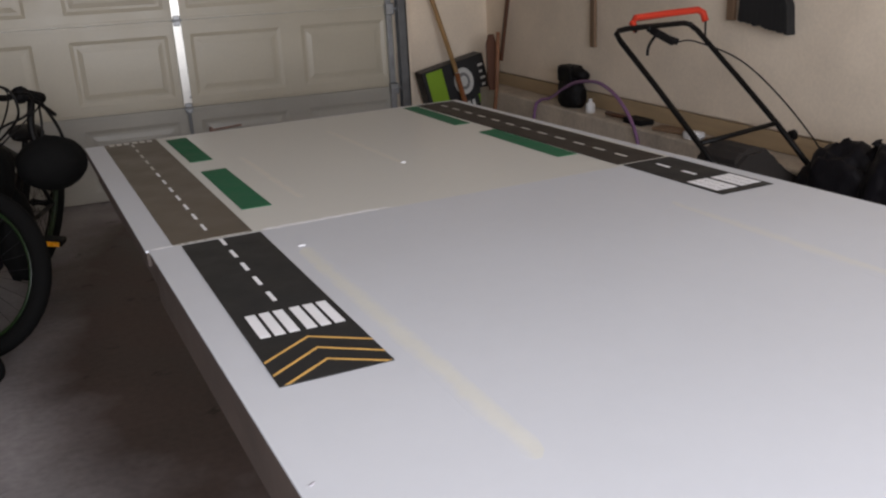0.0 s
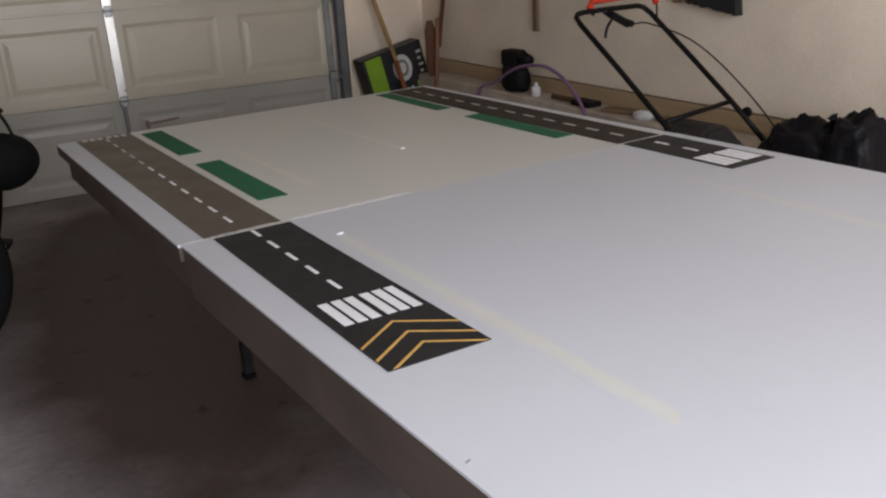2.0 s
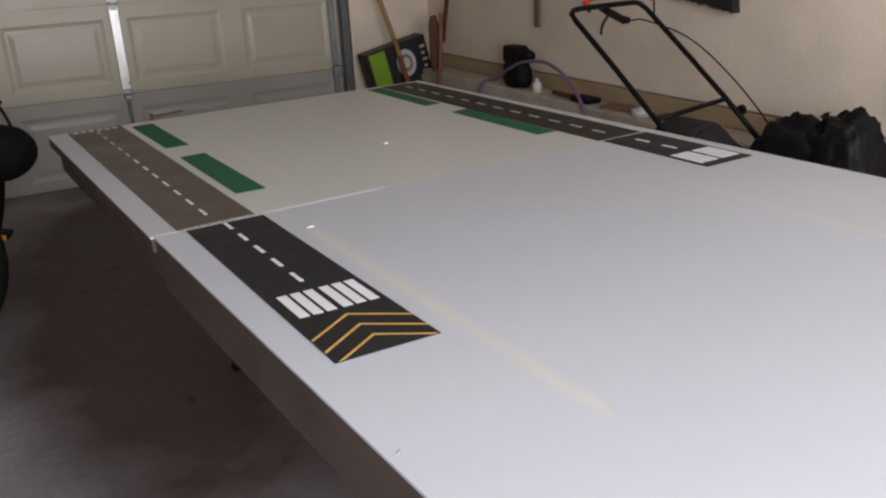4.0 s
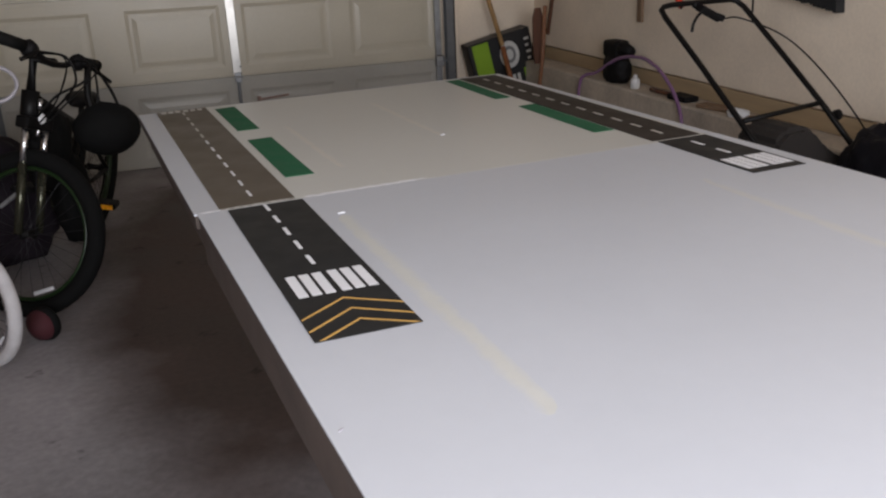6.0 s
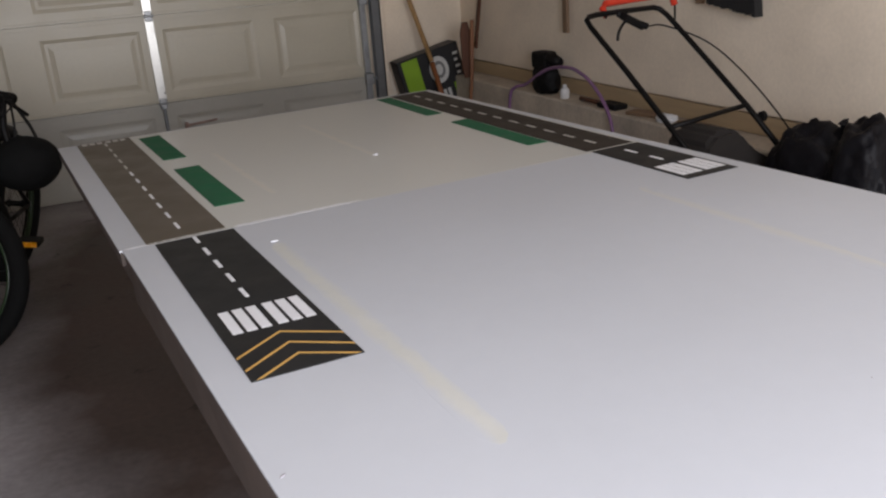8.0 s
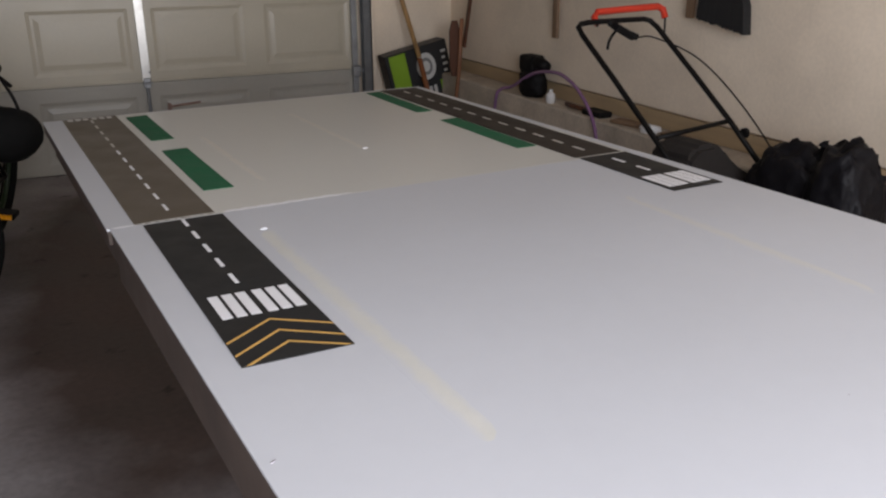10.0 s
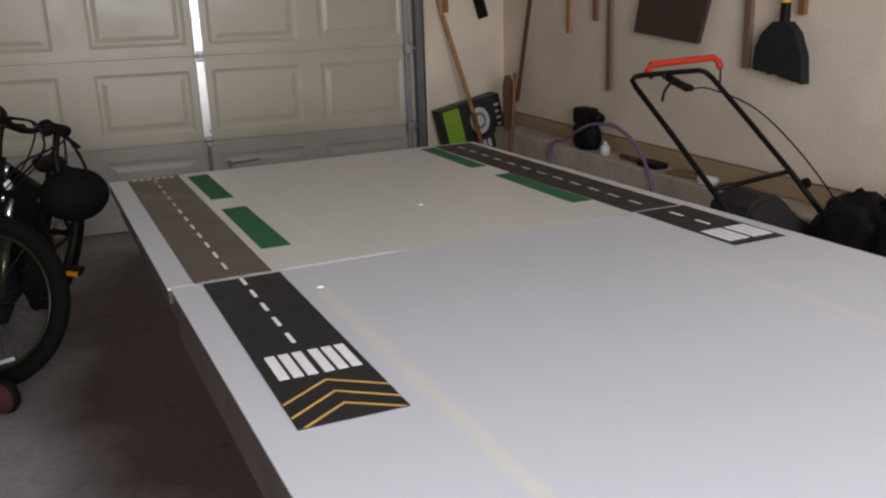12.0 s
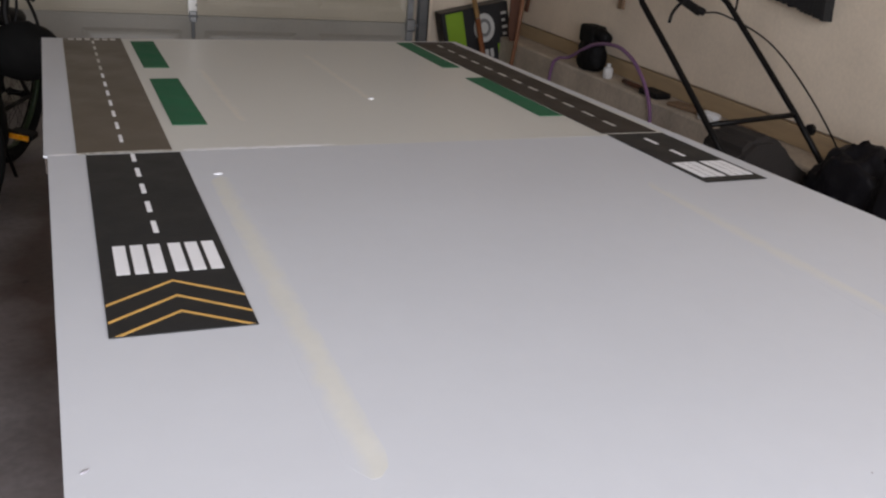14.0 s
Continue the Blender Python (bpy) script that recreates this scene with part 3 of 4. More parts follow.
def runways():
    sheet("plastic_film", [(0.048, -0.0012), (1.290, -0.0012), (1.290, 1.230), (0.043, 1.216)], M_BOARD_FAR, "thin yellowed glossy plastic film over the table half", "plastic film", z=TOP + 0.00025, thick=0.0001)

    def on(q):
        """From the near strip's own measure to the table's."""
        return [(0.060 + 0.904 * x + 0.003 * y, -0.691 + 0.906 * y - 0.035 * x) for x, y in q]
    r = sheet("runway", [(0.0595, -0.691), (0.2150, -0.697), (0.2180, -0.010), (0.0620, -0.010)], M_TARMAC, "matt black printed runway strip with white and amber markings", "model runway", "runway strips")
    w, unit, bar = 0.141, 0.065, 0.065 / 3.72
    for g in range(2):
        for i in range(3):
            xa = 0.019 + g * (w - unit) + i * bar * 1.36
            mark(r, on([(xa, 0.176), (xa + bar, 0.176), (xa + bar, 0.280), (xa, 0.280)]), M_PRINT_WHITE, "threshold_bar")
    for ya, ye in ((0.147, 0.085), (0.100, 0.037), (0.054, -0.006)):
        h, xm = 0.0024, 0.0872
        sl = (ya - ye) / 0.0875
        h2 = h * math.sqrt(1 + sl * sl)
        cut = 0.0016
        lo_x = max(0.0010, (cut - (ye - h2)) / sl)
        hi_x = max(0.0010, (cut - (ye + h2)) / sl)
        lo_y, hi_y = ye - h2 + sl * lo_x, ye + h2 + sl * hi_x
        left = [(lo_x, lo_y), (xm, ya - h2), (xm, ya + h2), (hi_x, hi_y)]
        if hi_x <= 0.0010 < lo_x:
            left.append((0.0010, cut))
        mark(r, on(left), M_PRINT_YELLOW, "chevron")
        mark(r, on([(min(2 * xm - x, 0.1712), y) for x, y in left[::-1]]), M_PRINT_YELLOW, "chevron")
    for k in range(5):
        y = 0.326 + k * 0.0938
        mark(r, on(rect(0.082, y, 0.090, y + 0.051, -0.004)), M_PRINT_WHITE, "centre_dash")
    rnd = random.Random(9)
    torn = [(0.048 + 0.1585 * i / 26, 0.003 + 0.003 * i / 26 + rnd.uniform(-0.003, 0.004)) for i in range(27)]
    r = sheet("runway", torn + [(0.2025, 1.218), (0.044, 1.210)], M_TARMAC_SHEEN, "runway strip with a painted brownish grey sheen and white dashes", "model runway", "runway strips")
    for k in range(12):
        y = 0.067 + k * 0.0955
        c = 0.1255 - 0.0022 * (y - 0.067)
        mark(r, rect(c - 0.0032, y, c + 0.0032, y + 0.049), M_PRINT_FADED if k > 6 else M_PRINT_WHITE, "centre_dash")
    threshold(r, 0.058, 0.187, 1.176, 1.206, M_PRINT_FADED, gap=0.5)

    r = sheet("runway", [(1.129, -0.340), (1.276, -0.340), (1.281, 0.004), (1.134, 0.004)], M_TARMAC, "matt black printed runway strip beside the mower", "model runway", "runway strips")
    threshold(r, 1.1415, 1.2685, -0.312, -0.217, M_PRINT_WHITE, gap=0.13)
    for y in (-0.177, -0.085):
        mark(r, rect(1.1995, y, 1.2090, y + 0.046), M_PRINT_WHITE, "centre_dash")
    r = sheet("runway", [(1.1265, 0.014), (1.2735, 0.015), (1.286, 1.220), (1.137, 1.218)], M_TARMAC_SHEEN_DARK, "dark runway strip with a weak painted sheen and white dashes", "model runway", "runway strips")
    for k in range(12):
        y = 0.071 + k * 0.0945
        c = 1.1985 + 0.0095 * (y - 0.07)
        mark(r, rect(c - 0.0045, y, c + 0.0045, y + 0.048), M_PRINT_FADED, "centre_dash")

    def green(q):
        sheet("grass_patch", q, M_GREEN, "dark green felt grass patch stuck on the table", "grass mat", "grass patches")
    green([(0.228, 0.183), (0.296, 0.181), (0.295, 0.632), (0.228, 0.628)])
    green([(0.228, 0.770), (0.291, 0.769), (0.291, 1.172), (0.226, 1.164)])
    green([(1.061, 0.181), (1.122, 0.180), (1.128, 0.627), (1.067, 0.619)])
    green([(1.063, 0.772), (1.119, 0.774), (1.128, 1.204), (1.074, 1.199)])


def tapes():
    def strip(x0, y0, x1, y1, w, material, label, z=TOP + 0.00016, rag=0.001):
        d = Vector((x1 - x0, y1 - y0))
        n = max(4, int(d.length / 0.012))
        s = Vector((-d.y, d.x)).normalized()
        rnd = random.Random(int(1000 * (x0 + y0)))
        pts = []
        for side, idx in ((1, range(n + 1)), (-1, range(n, -1, -1))):
            for i in idx:
                end = min(1.0, math.sqrt(min(i, n - i) / n * d.length / 0.03))      # torn, rounded ends
                p = Vector((x0, y0)) + d * (i / n) + s * side * ((0.2 + 0.8 * end) * w / 2 + rnd.uniform(-rag, rag))
                pts.append((p.x, p.y))
        sheet("tape_strip", pts, material, label, "tape", "tape strips", z=z, thick=0.0001)
    strip(0.2640, -0.158, 0.2515, -0.993, 0.038, M_TAPE, "pale yellowish masking tape strip on the table")
    strip(1.019, -0.315, 0.989, -0.930, 0.036, M_TAPE_PALE, "thin pale yellowish masking tape strip on the table")
    strip(0.712, 0.373, 0.697, 0.961, 0.022, M_TAPE_GHOST, "faint tape residue line on the plastic film", z=TOP + 0.00042)
    strip(0.375, 0.201, 0.361, 0.756, 0.022, M_TAPE_GHOST, "faint tape residue line on the plastic film", z=TOP + 0.00042)
    strip(0.222, 0.005, 0.510, 0.006, 0.013, M_SEAM, "white glossy tape over the table seam", z=TOP + 0.0007, rag=0.0032)
    strip(0.004, 0.001, 0.050, 0.001, 0.011, M_SEAM, "white glossy tape over the table seam", z=TOP + 0.0007, rag=0.002)
    strip(0.893, 0.008, 1.118, 0.011, 0.007, M_TAPE_EDGE, "narrow yellowed tape over the table seam", z=TOP + 0.0007, rag=0.0028)
    strip(0.050, 0.001, 0.205, 0.004, 0.0045, M_PRINT_FADED, "frayed pale paper edge along the seam", z=TOP + 0.0024, rag=0.001)
    for x, y in ((0.262, -0.146), (0.711, 0.386)):
        bm = blob(0.0062, 0.0034, 0.0011, seed=int(x * 100), rough=0.6, sub=3)
        p = part("tape_scrap", bm, M_PRINT_WHITE)
        p.matrix_basis = TABLE @ Matrix.Translation((x, y, TOP + 0.0005))
        tagged(p, "small crumpled white scrap of tape", "tape", "tape scraps")
    for x, y, r, thin in ((0.028, -0.915, 0.004, 0.28), (0.682, -1.119, 0.0012, 0.7)):
        p = part("grit", blob(r, thin * r, 0.15 * r, seed=5, rough=0.5, sub=2), M_CABLE)
        p.matrix_basis = TABLE @ pose(x, y, TOP, 0, 0, 35)
        tagged(p, "small grey speck of grit on the table", "grit", "grit on the table")


runways()
tapes()


# ---- lawn mower by the side wall ----
def lawn_mower():
    mw = thing("lawn_mower", 1.99, 1.157, 0, "black push lawn mower with a red handle bail", "lawn mower", rz=4.0)
    L = lambda x, y, z: (0.885 * (x - 2.46), 0.885 * (y - 1.30), 0.143 + 0.903 * z)
    loop = [L(2.262, 1.46, 0.385), L(2.244, 1.652, 0.55), L(2.222, 1.93, 0.775), L(2.200, 2.165, 0.960), L(2.203, 2.198, 0.988), L(2.225, 2.212, 1.000), L(2.275, 2.220, 1.005),
            L(2.45, 2.222, 1.006), L(2.615, 2.222, 1.006), L(2.645, 2.212, 0.998), L(2.662, 2.180, 0.972), L(2.690, 1.93, 0.775), L(2.712, 1.70, 0.592), L(2.722, 1.46, 0.395)]
    part("handle", tube(loop, 0.0112, 12), M_BLACK, mw, "black painted steel tube handle", smooth=True)
    part("crossbar", tube([L(2.246, 1.662, 0.572), L(2.712, 1.705, 0.592)], 0.0098), M_BLACK, mw, smooth=True)
    bail = [L(2.340, 2.228, 0.990), L(2.332, 2.250, 1.025), L(2.355, 2.258, 1.045), L(2.54, 2.262, 1.052), L(2.735, 2.264, 1.057), L(2.764, 2.258, 1.042), L(2.770, 2.244, 1.003)]
    part("bail", tube(bail, 0.0148, 12), M_RED, mw, "bright red dead-man bail", smooth=True)
    part("bail_rod", tube([L(2.770, 2.244, 1.006), L(2.755, 2.225, 0.94), L(2.672, 2.170, 0.955)], 0.0045), M_BLACK, mw)
    part("bail_rod", tube([L(2.340, 2.228, 0.992), L(2.332, 2.222, 0.985), L(2.32, 2.218, 1.0)], 0.0036), M_BLACK, mw)
    bm = box(-0.066, -0.025, -0.016, 0.053, 0.025, 0.016, bevel=0.009, seg=2, m=pose(*L(2.465, 2.185, 0.957), 20, 24, 8))
    tube([L(2.40, 2.22, 1.0), L(2.455, 2.185, 0.96), L(2.53, 2.165, 0.93)], 0.014, bm=bm)
    sw = part("switch_box", bm, M_PLASTIC, mw, "black plastic switch box", smooth=False)
    part("lever", tube(arc([L(2.43, 2.17, 0.968), L(2.385, 2.155, 0.962), L(2.350, 2.15, 0.925), L(2.342, 2.15, 0.885)]), 0.006), M_PLASTIC, sw)
    part("cable", tube(arc([L(2.53, 2.165, 0.93), L(2.62, 2.14, 0.925), L(2.757, 1.985, 0.838), L(2.810, 1.76, 0.672), L(2.815, 1.52, 0.465), L(2.72, 1.40, 0.36)], 8), 0.0034), M_BLACK, mw, "black control cable", smooth=True)
    for x in (2.262, 2.722):
        xl = 0.885 * (x - 2.46)
        part("handle_bracket", box(xl - 0.013, 0.03, 0.24, xl + 0.013, 0.17, 0.53, bevel=0.006), M_BLACK, mw)
    bm = spun([(0.003, 0), (0.020, 0.002), (0.022, 0.018), (0.011, 0.025)], 10, m=pose(*L(2.735, 1.64, 0.545), 0, 90, 0))
    part("wing_knob", bm, M_PLASTIC, mw)
    # deck, rear flap, engine
    bm = box(-0.20, -0.24, 0.09, 0.20, 0.15, 0.27, bevel=0.05, seg=3)
    part("deck", bm, M_BLACK, mw, "black pressed steel deck", smooth=False)
    flap = prism([(-0.15, 0.16), (0.33, 0.16), (0.33, 0.448), (0.25, 0.470), (0.177, 0.504), (0.106, 0.549), (0.044, 0.612), (-0.009, 0.644), (-0.097, 0.640), (-0.15, 0.594)], -0.407, -0.186)
    bmesh.ops.transform(flap, matrix=Matrix(((1, 0, 0, 0), (0, 0, -1, 0), (0, 1, 0, 0), (0, 0, 0, 1))), verts=flap.verts[:])
    bmesh.ops.bevel(flap, geom=flap.edges[:], offset=0.02, segments=2, affect="EDGES")
    part("grass_catcher", flap, M_FLAP, mw, "dark grey-brown fabric grass catcher")
    part("engine", spun([(0.11, 0.27), (0.12, 0.28), (0.12, 0.32), (0.10, 0.35), (0.045, 0.36)], 24, m=Matrix.Translation((0, -0.06, 0))), M_PLASTIC, mw, "black engine shroud")
    for x, y, r in ((-0.225, -0.18, 0.085), (0.225, -0.18, 0.085), (-0.225, 0.13, 0.10), (0.225, 0.13, 0.10)):
        w = part("wheel", ring(r - 0.02, 0.02, 24, 8, m=pose(x, y, r, 0, 0, 90), flat=1.1), M_RUBBER, mw, smooth=True)
        part("wheel_disc", spun([(0.004, -0.012), (r - 0.025, -0.01), (r - 0.025, 0.01), (0.004, 0.012)], 18, m=pose(x, y, r, 0, 90, 0)), M_GREY, w)


lawn_mower()


def bags():
    for x, y, size, seed, label in (
            (2.13, 1.10, (0.115, 0.190, 0.360), 3, "low creased black plastic rubbish bag by the ledge"),
            (2.12, 0.875, (0.125, 0.120, 0.393), 8, "tall bulging black plastic rubbish bag by the ledge")):
        b = thing("rubbish_bag", x, y, 0, label, "bag", "rubbish bags", rz=4.0)
        bm = blob(*size, seed, 0.13, 2.6, 5, True, 0.78)
        for _ in range(2):
            bmesh.ops.smooth_vert(bm, verts=bm.verts[:], factor=0.5, use_axis_x=True, use_axis_y=True, use_axis_z=True)
        for v in bm.verts:                         # fine crumples in the film
            fold = 0.040 * (0.4 - abs(noise.noise(v.co * 14))) + 0.034 * (0.3 - abs(noise.noise(v.co * 27 + Vector((5, 2, 8)))))
            v.co += v.co.normalized() * fold if v.co.z > 0.03 else Vector()
        part("sack", bm, M_BAG, b, smooth=True)
        if seed == 3:
            neck = tube([(0, -0.072, 0.600), (0.004, -0.090, 0.655), (0.0, -0.104, 0.684), (0.0, -0.094, 0.702)], 0.02, 10, taper=[0.045, 0.023, 0.014, 0.020])
            for v in neck.verts:
                v.co += 0.012 * noise.noise_vector(v.co * 30)
            part("tied_neck", neck, M_BAG, b, smooth=True)


bags()


# ---- things on the ledge ----
def ledge_things():
    zl = STEM_Z
    bl = thing("blower", 2.385, 3.455, zl, "black garden blower standing on the ledge", "leaf blower", rz=4.0)
    part("body", blob(0.062, 0.108, 0.105, 2, 0.16, 2.0, 4), M_PLASTIC, bl, smooth=True)
    part("motor_housing", box(-0.05, -0.065, 0.15, 0.05, 0.09, 0.253, bevel=0.027, seg=3), M_PLASTIC, bl)
    part("nozzle", tube([(0.0, -0.02, 0.21), (-0.01, -0.09, 0.213), (-0.018, -0.17, 0.20)], 0.032, 12, taper=[0.045, 0.038, 0.030]), M_PLASTIC, bl, smooth=True)
    bt = thing("bottle", 2.365, 3.205, zl, "small white plastic oil bottle on the ledge", "bottle")
    part("body", spun([(0.020, 0), (0.027, 0.004), (0.028, 0.045), (0.023, 0.058), (0.011, 0.066)], 16), M_BOTTLE, bt, smooth=True)
    part("cap", spun([(0.011, 0.0665), (0.012, 0.068), (0.012, 0.080), (0.009, 0.082)], 14), M_BOTTLE, bt)
    hose = part("hose", tube(arc([(2.25, 3.86, 0.014), (2.292, 3.80, 0.10), (2.293, 3.76, zl - 0.06), (2.31, 3.72, zl + 0.014), (2.33, 3.61, zl + 0.045), (2.325, 3.34, zl + 0.160), (2.32, 3.09, zl + 0.196), (2.315, 2.93, zl + 0.172), (2.31, 2.82, zl + 0.125), (2.30, 2.71, zl + 0.055), (2.29, 2.63, zl - 0.03), (2.285, 2.60, zl - 0.12), (2.28, 2.59, 0.12), (2.24, 2.63, 0.014), (2.10, 2.95, 0.012)], 8), 0.010, 10), M_HOSE, smooth=True)
    tagged(hose, "dull purple garden hose looping over the ledge", "hose")
    tl = thing("hand_tool", 2.39, 2.80, zl, "flat black hand tool lying on the ledge", "tool")
    part("head", box(-0.045, -0.125, 0.0, 0.045, 0.045, 0.032, bevel=0.011, seg=2), M_PLASTIC, tl)
    part("grip", tube([(0, 0.045, 0.016), (-0.01, 0.18, 0.018), (0, 0.27, 0.016)], 0.0125), M_HANDLE_DARK, tl, smooth=True)
    rag = part("rag", blob(0.034, 0.05, 0.022, 31, 0.35, 3.0, 4), M_BOTTLE, smooth=True)
    rag.matrix_basis = pose(2.375, 2.27, zl, 0, 0, 20)
    tagged(rag, "crumpled off-white cloth rag on the ledge", "rag")
    for y, a in ((2.47, 12), (2.08, -7)):
        w = part("wood_offcut", box(-0.04, -0.107, 0, 0.04, 0.107, 0.018, bevel=0.003), M_PLANK)
        w.matrix_basis = pose(2.40, y, zl + 0.001, 0, 0, a)
        tagged(w, "short brown timber offcut lying on the ledge", "wood", "timber offcuts")


ledge_things()


# ---- drain pipe on the side wall ----
def pipe():
    p = thing("drain_pipe", 2.415, 0.752, 0, "white plastic drain pipe with a stained joint", "pipe")
    r = 0.052
    part("riser", tube([(0, 0, 2.60), (0, 0, 1.018)], r, 24), M_PVC, p, smooth=True)
    part("coupling", spun([(r, 1.005), (r + 0.007, 1.008), (r + 0.007, 1.031), (r, 1.035)], 28), M_PVCDIRT, p)
    part("stained_joint", spun([(r - 0.002, 0.902), (r + 0.005, 0.905), (r + 0.005, 1.000), (r - 0.002, 1.004)], 28), M_PVCDIRT, p, "brown stained glued joint")
    part("collar", spun([(r, 0.887), (r + 0.008, 0.889), (r + 0.008, 0.899), (r, 0.901)], 28), M_PVC, p)
    part("stained_joint", spun([(r - 0.002, 0.791), (r + 0.004, 0.793), (r + 0.004, 0.883), (r - 0.002, 0.886)], 28), M_PVCSTAIN, p, "beige stained glued joint")
    part("seal", spun([(r, 0.781), (r + 0.006, 0.783), (r + 0.006, 0.788), (r, 0.790)], 28), M_PVCDIRT, p)
    bend = [(0, 0, 0.786)] + [(0, -0.131 + 0.131 * math.cos(a), 0.782 - 0.131 * math.sin(a)) for a in np.linspace(0, math.pi, 19)] + [(0, -0.262, 0.83)]
    part("trap", tube(bend, r, 24), M_PVC, p, "white U-bend trap", smooth=True)
    part("trap_seam", spun([(r - 0.001, 0.772), (r + 0.003, 0.773), (r + 0.003, 0.777), (r - 0.001, 0.778)], 28), M_PVCSTAIN, p)
    part("outlet", tube([(0, -0.262, 0.825), (0.01, -0.262, 0.875), (0.06, -0.262, 0.89)], r - 0.002, 24), M_PVC, p, smooth=True)


pipe()


# ---- tools against the front wall and on the side wall ----
def front_corner():
    # product carton leaning in the corner
    c = thing("carton", 2.235, 4.70, 0.0, "black and lime green product carton leaning askew", "box")
    w, d, h = 0.485, 0.14, 0.62
    f = Matrix.Translation((0, 0, 0.0555)) @ pose(0, 0, 0, 0, -13, 0)
    part("case", box(-w / 2, -d / 2, 0, w / 2, d / 2, h, bevel=0.004, m=f), M_CARTON, c)
    y0 = -d / 2
    part("lime_band", box(-w / 2 + 0.030, y0 - 0.0012, 0.01, -w / 2 + 0.155, y0 - 0.0002, h - 0.012, m=f), M_LIME, c, "lime green printed band")
    bm = spun([(0.075, 0), (0.0752, 0.001), (0.001, 0.0012)], 28, m=f @ pose(0.055, y0 - 0.0002, h - 0.150, 90, 0, 0) @ Matrix.Diagonal((1, 1.3, 1, 1)))
    part("white_disc", bm, M_CARTONWHITE, c, "printed pale round picture")
    bm = ring(0.039, 0.010, 24, 6, m=f @ pose(0.055, y0 - 0.0012, h - 0.150, 0, 0, 0) @ Matrix.Diagonal((1, 0.1, 1.3, 1)))
    part("disc_ring", bm, M_GREY, c)
    for k in range(5):
        zz = h - 0.085 - k * 0.047
        part("print_bar", box(0.186, y0 - 0.0012, zz, 0.186 + (0.027 if k % 2 else 0.038), y0 - 0.0002, zz + 0.019, m=f), M_CARTONWHITE, c)
    for k in range(2):
        part("print_bar", box(0.043 + k * 0.037, y0 - 0.0012, h - 0.36, 0.067 + k * 0.037, y0 - 0.0002, h - 0.30, m=f), M_CARTONWHITE, c)
    part("lime_patch", box(0.14, y0 - 0.0012, h - 0.38, 0.215, y0 - 0.0002, h - 0.275, m=f), M_LIME, c)
    # rake, leaning
    r = thing("rake", 2.12, 4.56, 0, "long ash handled garden tool leaning on the wall", "garden tool")
    part("handle", tube([(-0.02, 0.0, 0.60), (-0.16, 0.20, 1.28), (-0.23, 0.27, 1.72)], 0.0165, 12), M_HANDLE, r, smooth=True)
    part("lower_handle", tube([(0.09, -0.10, 0.03), (-0.02, 0.0, 0.595)], 0.018, 12), M_ORANGEGRIP, r, "orange painted lower handle", smooth=True)
    part("blade", box(0.0, -0.12, 0.0, 0.18, -0.09, 0.035, bevel=0.004), M_BROWN, r)
    # paddle in the corner
    s = thing("spade", 2.272, 4.345, 0, "dark wooden paddle with a reddish shaft leaning on the ledge", "paddle")
    part("shaft", tube([(-0.02, 0.05, 0.014), (0.006, -0.016, 0.33), (0.010, -0.060, 0.53), (0.016, -0.088, 0.88)], 0.014), M_HANDLE_RED, s, smooth=True)
    bm = prism([(-0.02, 0.49), (0.02, 0.49), (0.036, 0.56), (0.038, 0.80), (0.02, 0.865), (-0.02, 0.865), (-0.038, 0.80), (-0.036, 0.56)], -0.009, 0.009)
    bmesh.ops.bevel(bm, geom=bm.edges[:], offset=0.003, segments=1, affect="EDGES")
    bmesh.ops.transform(bm, matrix=pose(-0.012, -0.030, 0, 90, 0, 0), verts=bm.verts[:])
    part("blade", bm, M_HANDLE_DARK, s, "dark stained wooden blade")


def hung(name, y, z0, z1, w, material, label, category, dx=0.03, thick=0.02, lean=0.0):
    t = thing(name, X_R - dx, y, z0, label, category, "hung tools", rx=lean)
    part("handle", box(-thick / 2, -w / 2, 0, thick / 2, w / 2, z1 - z0, bevel=min(w, thick) * 0.3, seg=2), material, t)
    part("hook", tube([(dx, 0, z1 - z0 - 0.05), (-thick / 2 - 0.02, 0, z1 - z0 - 0.05), (-thick / 2 - 0.025, 0, z1 - z0 - 0.01)], 0.004, 8), M_STEEL, t)
    return t


